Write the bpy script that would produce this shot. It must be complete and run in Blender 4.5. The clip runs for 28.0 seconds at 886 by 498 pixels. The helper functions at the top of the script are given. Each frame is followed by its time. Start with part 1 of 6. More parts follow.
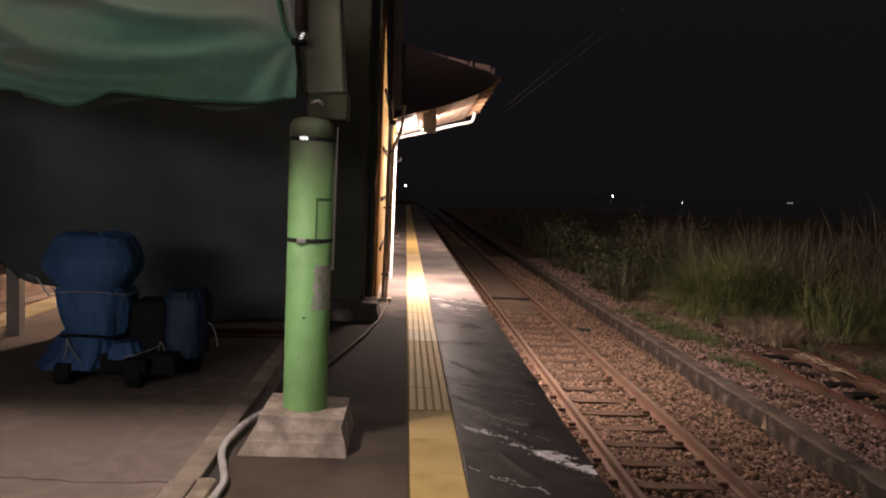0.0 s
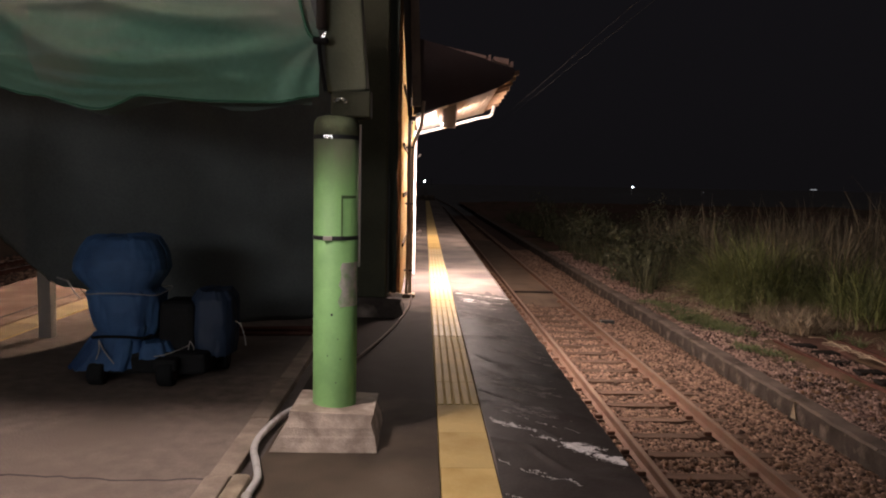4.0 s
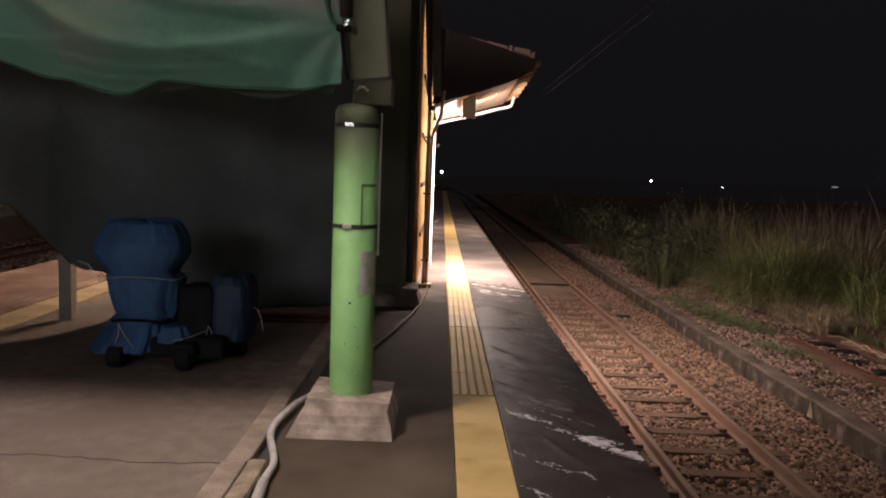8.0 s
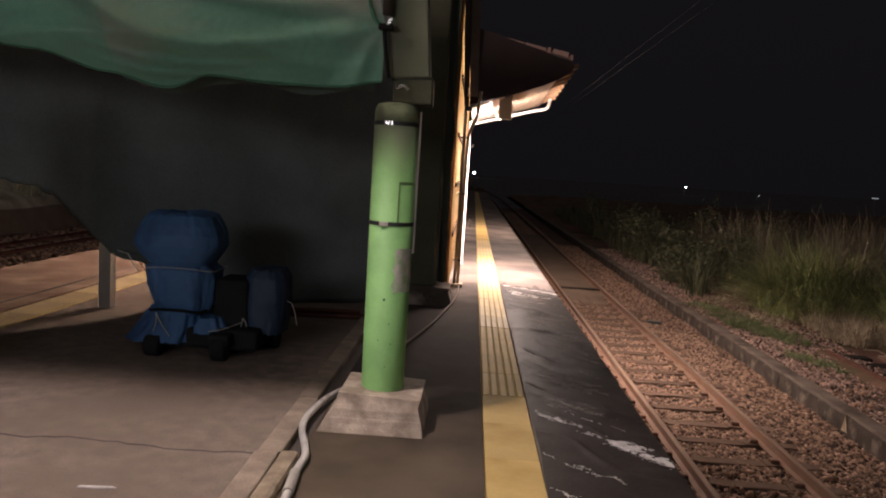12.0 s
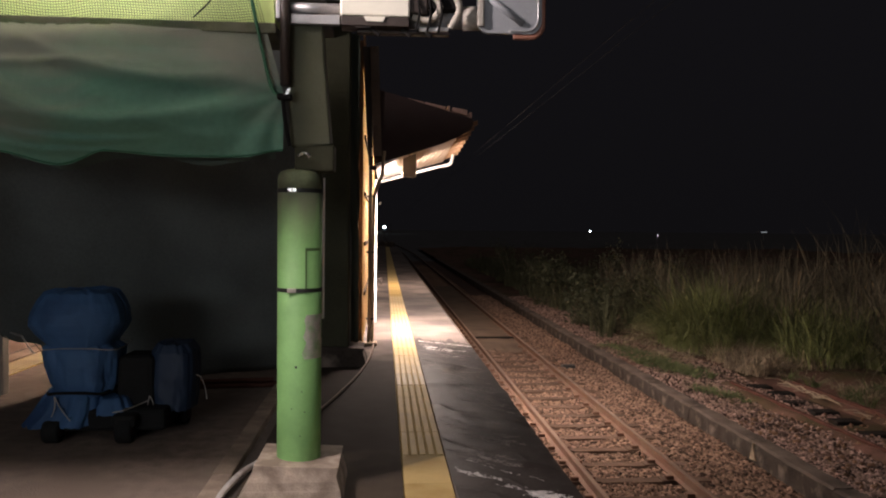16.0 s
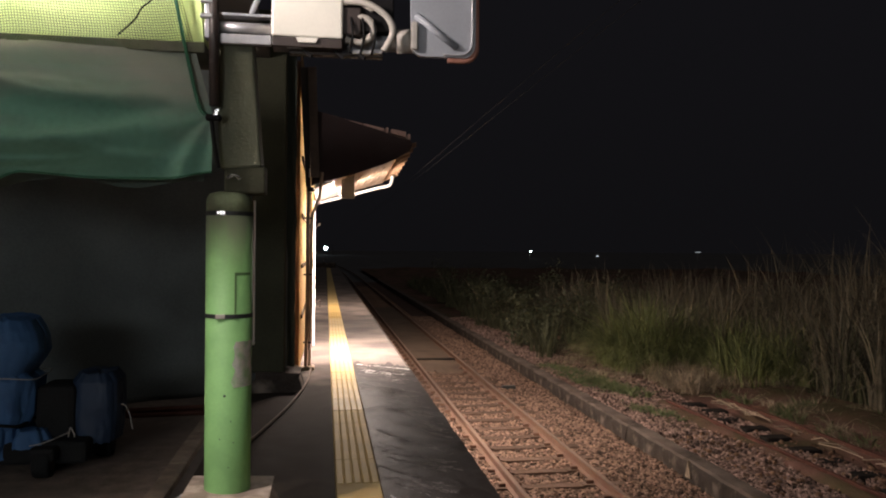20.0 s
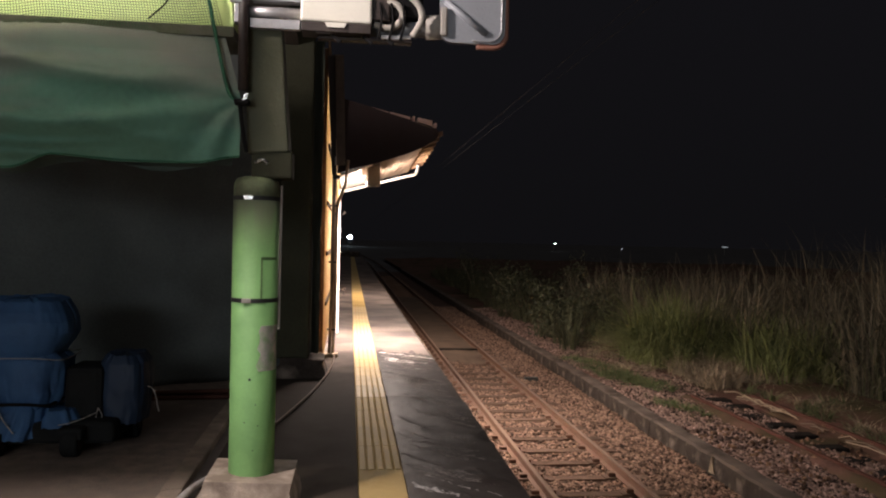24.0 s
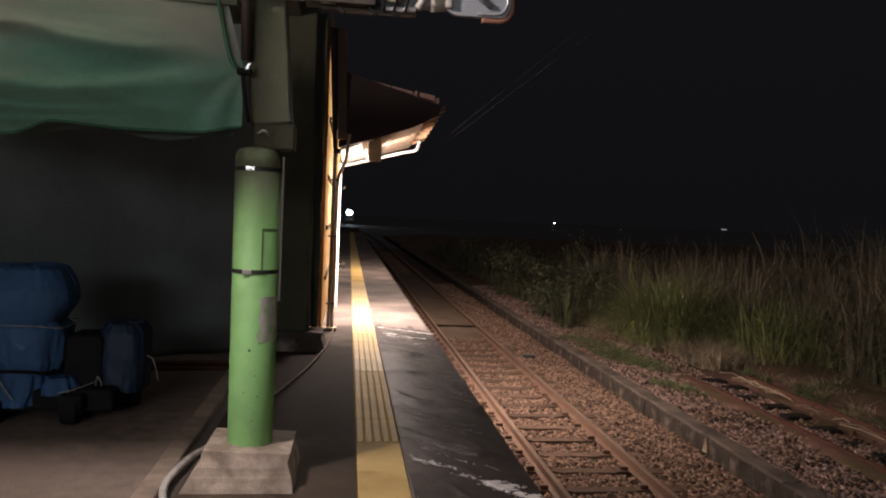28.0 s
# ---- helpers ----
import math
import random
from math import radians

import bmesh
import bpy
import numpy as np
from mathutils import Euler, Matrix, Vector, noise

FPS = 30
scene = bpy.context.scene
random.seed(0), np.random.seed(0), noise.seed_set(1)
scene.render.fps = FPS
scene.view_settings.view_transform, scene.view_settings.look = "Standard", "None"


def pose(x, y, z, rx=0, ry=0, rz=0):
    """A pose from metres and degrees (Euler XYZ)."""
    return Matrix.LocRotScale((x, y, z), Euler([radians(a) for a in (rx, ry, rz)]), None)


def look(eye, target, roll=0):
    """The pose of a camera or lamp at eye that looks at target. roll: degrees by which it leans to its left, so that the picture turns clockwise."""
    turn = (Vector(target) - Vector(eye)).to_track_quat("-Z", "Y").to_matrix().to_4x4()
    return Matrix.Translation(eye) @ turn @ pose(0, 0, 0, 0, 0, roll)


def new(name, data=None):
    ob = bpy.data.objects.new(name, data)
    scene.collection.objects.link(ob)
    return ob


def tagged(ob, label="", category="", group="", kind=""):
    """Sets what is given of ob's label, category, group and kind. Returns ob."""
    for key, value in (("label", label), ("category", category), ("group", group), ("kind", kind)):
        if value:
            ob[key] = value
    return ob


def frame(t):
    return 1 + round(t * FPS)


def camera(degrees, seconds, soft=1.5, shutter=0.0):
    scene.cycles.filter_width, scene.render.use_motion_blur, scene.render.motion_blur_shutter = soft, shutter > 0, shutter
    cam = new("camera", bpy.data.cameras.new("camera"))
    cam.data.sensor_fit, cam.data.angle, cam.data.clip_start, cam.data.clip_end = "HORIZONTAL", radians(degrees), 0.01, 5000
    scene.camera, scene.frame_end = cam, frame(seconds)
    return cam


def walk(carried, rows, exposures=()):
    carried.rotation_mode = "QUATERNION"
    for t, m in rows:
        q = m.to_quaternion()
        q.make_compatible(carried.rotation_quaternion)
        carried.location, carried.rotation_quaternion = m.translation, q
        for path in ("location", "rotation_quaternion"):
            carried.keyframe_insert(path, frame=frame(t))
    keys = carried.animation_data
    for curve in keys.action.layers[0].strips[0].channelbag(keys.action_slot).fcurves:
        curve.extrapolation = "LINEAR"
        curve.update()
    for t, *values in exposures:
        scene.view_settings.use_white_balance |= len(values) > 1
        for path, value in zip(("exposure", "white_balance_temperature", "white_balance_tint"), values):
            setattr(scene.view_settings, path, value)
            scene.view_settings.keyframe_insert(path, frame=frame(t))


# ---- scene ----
# A small country station at night: an island platform, a single track beside it, reeds beyond.
# x to the right, y along the platform, z = 0 on the platform.
cam = camera(60.0, 28.0, soft=2.0)
walk(cam, [
    (0, pose(0.041, 0.020, 1.547, 85.50, -2.45, -2.76)),
    (0.5, pose(0.016, 0.010, 1.545, 85.48, -2.46, -2.51)),
    (1, pose(0.014, 0.009, 1.549, 85.44, -2.04, -1.90)),
    (1.5, pose(0.018, 0.011, 1.544, 85.42, -1.55, -1.81)),
    (2, pose(0.013, 0.011, 1.545, 85.25, -1.37, -1.88)),
    (2.5, pose(0.014, 0.010, 1.546, 85.28, -1.08, -1.72)),
    (3, pose(0.019, 0.014, 1.545, 85.21, -0.79, -1.73)),
    (3.5, pose(0.014, 0.007, 1.544, 85.11, -0.94, -1.59)),
    (5.5, pose(0.007, 0.013, 1.545, 85.07, -1.20, -0.88)),
    (6, pose(0.007, 0.019, 1.541, 84.99, -1.33, -0.87)),
    (6.5, pose(-0.002, 0.016, 1.541, 84.84, -1.76, -0.63)),
    (7, pose(-0.001, 0.017, 1.540, 84.69, -1.91, -0.50)),
    (7.5, pose(-0.012, 0.015, 1.537, 84.46, -2.01, -0.24)),
    (8, pose(-0.009, 0.015, 1.542, 84.35, -2.10, -0.09)),
    (8.5, pose(-0.014, 0.008, 1.540, 84.16, -2.54, 0.12)),
    (9, pose(-0.016, 0.004, 1.542, 84.10, -2.77, 0.56)),
    (9.5, pose(-0.016, 0.006, 1.541, 84.21, -2.65, 0.84)),
    (10, pose(-0.014, 0.009, 1.541, 84.06, -2.45, 1.07)),
    (10.5, pose(-0.018, 0.011, 1.537, 84.03, -2.41, 1.36)),
    (11, pose(-0.007, 0.012, 1.539, 84.06, -2.36, 1.15)),
    (11.5, pose(-0.020, 0.004, 1.538, 84.13, -2.84, 1.12)),
    (12, pose(-0.038, -0.004, 1.535, 84.27, -3.55, 2.32)),
    (12.5, pose(-0.039, -0.006, 1.541, 84.49, -3.13, 2.86)),
    (14.5, pose(-0.035, -0.014, 1.543, 85.59, -2.30, 1.38)),
    (15, pose(-0.035, -0.009, 1.540, 86.65, -1.28, 0.37)),
    (15.5, pose(-0.032, -0.034, 1.570, 87.78, -1.56, -1.28)),
    (16, pose(-0.013, -0.056, 1.579, 88.53, -0.57, -4.38)),
    (16.5, pose(0.004, -0.047, 1.563, 87.65, 0.85, -5.99)),
    (17, pose(0.009, -0.052, 1.550, 86.17, 1.09, -5.90)),
    (17.5, pose(0.022, -0.014, 1.557, 85.06, 1.36, -5.69)),
    (18, pose(0.037, 0.006, 1.562, 84.92, 1.90, -6.73)),
    (18.5, pose(0.042, 0.002, 1.585, 86.57, 1.48, -7.46)),
    (19, pose(0.043, -0.006, 1.593, 88.27, 1.11, -7.50)),
    (19.5, pose(0.057, -0.001, 1.592, 89.55, 0.18, -8.30)),
    (20, pose(0.039, -0.012, 1.598, 90.10, -0.48, -8.68)),
    (20.5, pose(0.039, -0.009, 1.590, 90.24, -0.86, -8.33)),
    (22.5, pose(0.033, -0.009, 1.588, 90.02, -1.09, -7.70)),
    (23, pose(0.028, 0.006, 1.583, 89.66, -1.34, -7.31)),
    (23.5, pose(0.028, 0.009, 1.583, 89.50, -1.61, -6.98)),
    (24, pose(0.030, 0.009, 1.579, 89.39, -1.35, -6.90)),
    (24.5, pose(0.032, 0.014, 1.571, 88.88, -1.50, -7.07)),
    (25, pose(0.038, 0.009, 1.566, 88.16, -2.52, -7.76)),
    (25.5, pose(0.034, 0.000, 1.565, 87.84, -3.40, -8.26)),
    (26, pose(0.026, 0.009, 1.565, 87.71, -3.28, -8.16)),
    (26.5, pose(0.014, -0.015, 1.559, 87.95, -2.51, -6.80)),
    (27, pose(0.025, 0.006, 1.559, 88.02, -2.21, -6.25)),
    (27.5, pose(0.033, 0.013, 1.555, 87.80, -2.16, -6.84)),
    (28, pose(0.017, 0.016, 1.563, 87.70, -2.38, -6.96)),
], exposures=[(0, 0.09, 6380, 13), (2, 0.11, 6380, 13), (9, 0.11, 6380, 12), (12, 0.17, 6380, 12), (14.5, 0.10, 6350, 11), (17, 0.02, 6280, 9), (18, 0.10, 6280, 9), (20, 0.12, 6200, 6), (24, 0.09, 6200, 7),
              (25, -0.04, 6250, 9), (26, -0.03, 6250, 9), (27, 0.02, 6250, 9), (28, 0.05, 6250, 9)])

# ---- light ----
world = bpy.data.worlds.new("night_sky")
scene.world = world
world.use_nodes = True
wn, wl = world.node_tree.nodes, world.node_tree.links
coord = wn.new("ShaderNodeTexCoord")
height = wn.new("ShaderNodeSeparateXYZ")
wl.new(coord.outputs["Generated"], height.inputs[0])
fade = wn.new("ShaderNodeMapRange")
fade.inputs["From Min"].default_value, fade.inputs["From Max"].default_value = 0.0, 0.35
wl.new(height.outputs["Z"], fade.inputs["Value"])
tone = wn.new("ShaderNodeMix")
tone.data_type = "RGBA"
tone.inputs[6].default_value, tone.inputs[7].default_value = (0.0052, 0.0047, 0.0054, 1), (0.0064, 0.0058, 0.0070, 1)
wl.new(fade.outputs["Result"], tone.inputs[0])
wl.new(tone.outputs[2], wn["Background"].inputs[0])
wn["Background"].inputs[1].default_value = 0.92


def lamp(name, eye, target, power, size_x, size_y, colour, spread=180):
    data = bpy.data.lights.new(name, "AREA")
    data.shape, data.size, data.size_y = "RECTANGLE", size_x, size_y
    data.energy, data.color, data.spread = power, colour, radians(spread)
    ob = new(name, data)
    ob.matrix_basis = look(eye, target)
    return ob


WARM = (1.0, 0.795, 0.685)
# tube lamp under the station roof, tube lamp under the near canopy, lamps along the platform
lamp("far_side_tube_lamp", (-2.6, 11.2, 3.0), (-6.5, 11.6, 0), 350, 0.12, 1.0, (1.0, 0.76, 0.60))


def glow(name, place, power, colour, radius):
    data = bpy.data.lights.new(name, "POINT")
    data.energy, data.color, data.shadow_soft_size = power, colour, radius
    new(name, data).location = place


lamp("station_tube_lamp", (0.31, 11.7, 2.38), (2.5, 14.5, 0), 450, 0.1, 0.9, WARM)
lamp("station_tube_downlight", (0.31, 11.7, 2.38), (0.28, 11.7, 0), 190, 0.1, 0.9, WARM, 150)
glow("station_tube_glow", (0.31, 11.7, 2.385), 105, WARM, 0.015)
glow("platform_end_lamp", (0.75, 21.0, 3.2), 720, WARM, 0.1)
glow("canopy_tube_lamp", (-1.8, 3.3, 3.42), 350, (1.0, 0.845, 0.80), 0.08)
# soft fill added behind the viewpoint for net, curtain and machine
lamp("rear_fill_lamp", (-3.2, -4.5, 2.45), (-2.5, 5.0, 1.5), 100, 2.4, 0.8, (0.95, 0.96, 1.0))
# unseen lamp added behind the tan wall to brighten its sheets
glow("tan_wall_backlight", (-1.65, 12.4, 3.3), 150, (1.0, 0.84, 0.62), 0.15)
# faint glow of the clouded moon
moon_data = bpy.data.lights.new("moon", "SUN")
moon_data.energy, moon_data.color, moon_data.angle = 0.13, (1.0, 0.93, 0.90), radians(30)
new("moon", moon_data).matrix_basis = look((12, -10, 24), (0, 10, 0))

# ---- materials ----


def material(name, colour, rough=0.7, metal=0.0, var=0.25, scale=6.0, fine=60.0, bump=0.2, dirt=None, dirt_amount=0.4, dirt_scale=1.5, emit=None, strength=0.0, by_object=0.0, by_island=0.0, bump_scale=None, spec=0.5):
    """A surface with grain at two scales, stains of another colour and fine relief."""
    m = bpy.data.materials.new(name)
    m.use_nodes = True
    nt = m.node_tree
    nodes, links = nt.nodes, nt.links
    b = nodes["Principled BSDF"]
    b.inputs["Roughness"].default_value, b.inputs["Metallic"].default_value = rough, metal
    b.inputs["Specular IOR Level"].default_value = spec
    tc = nodes.new("ShaderNodeTexCoord")
    out = tc.outputs["Object"]

    def noise_tex(s, detail=5.0):
        n = nodes.new("ShaderNodeTexNoise")
        n.inputs["Scale"].default_value, n.inputs["Detail"].default_value = s, detail
        links.new(out, n.inputs["Vector"])
        return n.outputs["Fac"]

    def mix(fac, a, c, mode="MIX"):
        n = nodes.new("ShaderNodeMix")
        n.data_type, n.blend_type = "RGBA", mode
        for sock, v in ((n.inputs[0], fac), (n.inputs[6], a), (n.inputs[7], c)):
            if isinstance(v, (int, float)):
                sock.default_value = v
            elif isinstance(v, tuple):
                sock.default_value = (*v, 1)
            else:
                links.new(v, sock)
        return n.outputs[2]

    def ramp(v, lo, hi):
        n = nodes.new("ShaderNodeMapRange")
        n.inputs["From Min"].default_value, n.inputs["From Max"].default_value = lo, hi
        links.new(v, n.inputs["Value"])
        return n.outputs["Result"]

    dark = tuple(c * (1 - var) for c in colour)
    light = tuple(min(1, c * (1 + var)) for c in colour)
    col = mix(ramp(noise_tex(scale), 0.3, 0.7), dark, light)
    col = mix(0.35, col, mix(ramp(noise_tex(fine, 3), 0.3, 0.7), dark, light))
    if dirt:
        f = ramp(noise_tex(dirt_scale, 7), 0.62 - dirt_amount * 0.4, 0.80 - dirt_amount * 0.3)
        col = mix(f, col, dirt)
    if by_object or by_island:
        src_node = nodes.new("ShaderNodeObjectInfo") if by_object else nodes.new("ShaderNodeNewGeometry")
        rnd = src_node.outputs["Random" if by_object else "Random Per Island"]
        v = nodes.new("ShaderNodeMapRange")
        k = by_object or by_island
        v.inputs["To Min"].default_value, v.inputs["To Max"].default_value = 1 - k, 1 + k
        links.new(rnd, v.inputs["Value"])
        h = nodes.new("ShaderNodeHueSaturation")
        links.new(v.outputs["Result"], h.inputs["Value"])
        links.new(col, h.inputs["Color"])
        col = h.outputs["Color"]
    links.new(col, b.inputs["Base Color"])
    if bump:
        bp = nodes.new("ShaderNodeBump")
        bp.inputs["Strength"].default_value, bp.inputs["Distance"].default_value = bump, 0.01
        links.new(noise_tex(bump_scale or fine, 4), bp.inputs["Height"])
        links.new(bp.outputs["Normal"], b.inputs["Normal"])
        r2 = nodes.new("ShaderNodeMapRange")
        r2.inputs["To Min"].default_value, r2.inputs["To Max"].default_value = max(0.03, rough - 0.12), min(1, rough + 0.12)
        links.new(noise_tex(scale * 2), r2.inputs["Value"])
        links.new(r2.outputs["Result"], b.inputs["Roughness"])
    if emit:
        b.inputs["Emission Color"].default_value, b.inputs["Emission Strength"].default_value = (*emit, 1), strength
    return m


def net_material(name, colour, cell, thread, dusty):
    """A woven net: threads in two directions, open between them; higher up it blends in blots to a second colour."""
    m = material(name, colour, rough=0.8, var=0.2, scale=2.0, fine=30, bump=0)
    nt = m.node_tree
    nodes, links = nt.nodes, nt.links
    b, out = nodes["Principled BSDF"], nodes["Material Output"]
    tc = nodes.new("ShaderNodeTexCoord")
    sep = nodes.new("ShaderNodeSeparateXYZ")
    links.new(tc.outputs["UV"], sep.inputs[0])
    fade = nodes.new("ShaderNodeMapRange")
    fade.inputs["From Min"].default_value, fade.inputs["From Max"].default_value = 0.85, 1.30
    blot = nodes.new("ShaderNodeTexNoise")
    blot.inputs["Scale"].default_value, blot.inputs["Detail"].default_value = 2.0, 4.0
    stretch = nodes.new("ShaderNodeMapping")
    stretch.inputs["Scale"].default_value, stretch.inputs["Rotation"].default_value = (0.45, 1.5, 1.0), (0, 0, -0.25)
    links.new(tc.outputs["UV"], stretch.inputs["Vector"])
    links.new(stretch.outputs[0], blot.inputs["Vector"])
    rise = nodes.new("ShaderNodeMath")
    rise.operation, rise.inputs[1].default_value, rise.inputs[2].default_value = "MULTIPLY_ADD", 1.5, -0.75
    links.new(blot.outputs["Fac"], rise.inputs[0])
    blend = nodes.new("ShaderNodeMath")
    blend.operation = "ADD"
    links.new(rise.outputs[0], blend.inputs[0])
    links.new(sep.outputs[1], blend.inputs[1])
    links.new(blend.outputs[0], fade.inputs["Value"])
    tint = nodes.new("ShaderNodeMix")
    tint.data_type = "RGBA"
    tint.inputs[6].default_value = (*dusty, 1)
    links.new(fade.outputs["Result"], tint.inputs[0])
    links.new(b.inputs["Base Color"].links[0].from_socket, tint.inputs[7])
    links.new(tint.outputs[2], b.inputs["Base Color"])
    cover = None
    for axis in (0, 1):
        sc = nodes.new("ShaderNodeMath")
        sc.operation, sc.inputs[1].default_value = "DIVIDE", cell
        links.new(sep.outputs[axis], sc.inputs[0])
        fr = nodes.new("ShaderNodeMath")
        fr.operation = "FRACT"
        links.new(sc.outputs[0], fr.inputs[0])
        lt = nodes.new("ShaderNodeMath")
        lt.operation, lt.inputs[1].default_value = "LESS_THAN", thread
        links.new(fr.outputs[0], lt.inputs[0])
        if cover is None:
            cover = lt.outputs[0]
        else:
            mx = nodes.new("ShaderNodeMath")
            mx.operation = "MAXIMUM"
            links.new(cover, mx.inputs[0])
            links.new(lt.outputs[0], mx.inputs[1])
            cover = mx.outputs[0]
    clear = nodes.new("ShaderNodeBsdfTransparent")
    mixer = nodes.new("ShaderNodeMixShader")
    links.new(cover, mixer.inputs[0])
    links.new(clear.outputs[0], mixer.inputs[1])
    links.new(b.outputs[0], mixer.inputs[2])
    links.new(mixer.outputs[0], out.inputs["Surface"])
    return m


def banded_paving(name):
    """Concrete that goes from brown to dark, then paler, along y, the changes ragged."""
    m = material(name, (0.19, 0.155, 0.135), 0.85, var=0.25, scale=2.5, fine=90, bump=0.4, dirt=(0.09, 0.075, 0.07), dirt_amount=0.6, dirt_scale=0.9, spec=0.08)
    nodes, links = m.node_tree.nodes, m.node_tree.links
    b = nodes["Principled BSDF"]
    tc = nodes.new("ShaderNodeTexCoord")
    wave = nodes.new("ShaderNodeTexNoise")
    wave.inputs["Scale"].default_value, wave.inputs["Detail"].default_value = 2.2, 6.0
    links.new(tc.outputs["Object"], wave.inputs["Vector"])
    sep = nodes.new("ShaderNodeSeparateXYZ")
    links.new(tc.outputs["Object"], sep.inputs[0])
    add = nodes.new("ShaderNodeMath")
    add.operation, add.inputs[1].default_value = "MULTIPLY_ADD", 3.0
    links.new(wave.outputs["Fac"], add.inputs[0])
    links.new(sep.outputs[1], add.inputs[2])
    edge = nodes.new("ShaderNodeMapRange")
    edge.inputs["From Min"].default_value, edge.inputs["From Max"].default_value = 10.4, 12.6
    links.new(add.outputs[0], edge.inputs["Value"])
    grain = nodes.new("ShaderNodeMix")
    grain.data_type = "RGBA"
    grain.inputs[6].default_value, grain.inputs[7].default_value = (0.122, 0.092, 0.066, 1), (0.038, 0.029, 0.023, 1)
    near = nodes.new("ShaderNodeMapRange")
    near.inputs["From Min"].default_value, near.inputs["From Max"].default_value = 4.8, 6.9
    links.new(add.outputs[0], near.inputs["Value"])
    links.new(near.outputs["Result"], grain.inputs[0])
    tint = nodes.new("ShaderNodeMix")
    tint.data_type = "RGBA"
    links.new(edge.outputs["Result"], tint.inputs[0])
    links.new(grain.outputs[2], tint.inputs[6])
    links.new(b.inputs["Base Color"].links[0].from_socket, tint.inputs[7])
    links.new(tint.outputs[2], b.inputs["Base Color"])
    return m


def dull_topped(name, colour, top_colour):
    """Satin paint that turns in upright streaks to a second colour towards its top."""
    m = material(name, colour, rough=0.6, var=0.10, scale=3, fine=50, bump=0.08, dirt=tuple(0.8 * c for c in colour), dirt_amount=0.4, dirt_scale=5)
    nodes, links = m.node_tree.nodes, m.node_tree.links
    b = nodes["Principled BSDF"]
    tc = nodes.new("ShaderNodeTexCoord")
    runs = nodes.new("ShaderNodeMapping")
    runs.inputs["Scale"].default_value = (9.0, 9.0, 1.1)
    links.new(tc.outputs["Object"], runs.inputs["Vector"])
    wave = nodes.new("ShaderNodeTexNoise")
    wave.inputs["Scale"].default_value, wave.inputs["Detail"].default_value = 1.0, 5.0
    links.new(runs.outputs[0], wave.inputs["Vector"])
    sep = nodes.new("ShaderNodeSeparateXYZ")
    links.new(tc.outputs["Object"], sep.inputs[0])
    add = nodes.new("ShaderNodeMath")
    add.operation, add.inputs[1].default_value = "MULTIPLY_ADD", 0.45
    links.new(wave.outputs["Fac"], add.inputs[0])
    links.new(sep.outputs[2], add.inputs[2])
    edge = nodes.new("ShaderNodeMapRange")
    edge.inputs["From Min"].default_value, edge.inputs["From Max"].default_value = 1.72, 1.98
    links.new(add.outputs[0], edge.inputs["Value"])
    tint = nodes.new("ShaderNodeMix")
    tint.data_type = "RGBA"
    tint.inputs[7].default_value = (*top_colour, 1)
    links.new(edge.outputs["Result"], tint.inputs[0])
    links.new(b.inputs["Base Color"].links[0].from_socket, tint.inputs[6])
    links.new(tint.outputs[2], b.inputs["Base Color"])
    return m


def translucent(name, colour, amount):
    """A sheet that lets part of the light behind it through, scattered."""
    m = material(name, colour, rough=0.7, var=0.12, scale=3, fine=40, bump=0, spec=0.05)
    nodes, links = m.node_tree.nodes, m.node_tree.links
    b, out = nodes["Principled BSDF"], nodes["Material Output"]
    t = nodes.new("ShaderNodeBsdfTranslucent")
    links.new(b.inputs["Base Color"].links[0].from_socket, t.inputs["Color"])
    mixer = nodes.new("ShaderNodeMixShader")
    mixer.inputs[0].default_value = amount
    links.new(b.outputs[0], mixer.inputs[1])
    links.new(t.outputs[0], mixer.inputs[2])
    links.new(mixer.outputs[0], out.inputs["Surface"])
    return m


ASPHALT = material("worn_asphalt", (0.232, 0.182, 0.150), 0.9, var=0.4, scale=9, fine=75, bump=0.6, dirt=(0.172, 0.132, 0.106), dirt_amount=0.55, dirt_scale=0.8, spec=0.12)
SLAB = material("stained_platform_concrete", (0.19, 0.155, 0.135), 0.8, var=0.25, scale=2.5, fine=90, bump=0.4, dirt=(0.09, 0.075, 0.07), dirt_amount=0.6, dirt_scale=0.9, spec=0.12)
PAVING = banded_paving("banded_platform_paving")
SHEET = material("black_plastic_sheet", (0.034, 0.027, 0.024), 0.5, spec=0.032, var=0.35, scale=5, fine=40, bump=0.25, dirt=(0.045, 0.038, 0.035), dirt_amount=0.25, dirt_scale=2.2)
SCUFF = material("whitish_scuffed_paint", (0.62, 0.58, 0.56), 0.7, var=0.25, scale=12, fine=80)
SHEEN = material("painted_grey_sheen", (0.24, 0.21, 0.195), 0.8, var=0.4, scale=10, fine=80, spec=0.1)
KERB_DULL = material("dull_dirty_kerb_concrete", (0.335, 0.265, 0.205), 0.92, var=0.35, scale=6, fine=80, bump=0.8, dirt=(0.19, 0.150, 0.118), dirt_amount=0.55, dirt_scale=3.5, by_object=0.12, spec=0.12)
CURB = material("kerb_concrete", (0.38, 0.305, 0.215), 0.9, var=0.35, scale=8, fine=90, bump=0.9, dirt=(0.22, 0.172, 0.125), dirt_amount=0.55, dirt_scale=6, by_object=0.12, spec=0.12)
FARSLAB = material("brown_dusty_paving", (0.23, 0.165, 0.125), 0.85, var=0.5, scale=4, fine=60, bump=0.6, dirt=(0.135, 0.085, 0.062), dirt_amount=0.7, dirt_scale=1.6, spec=0.12)
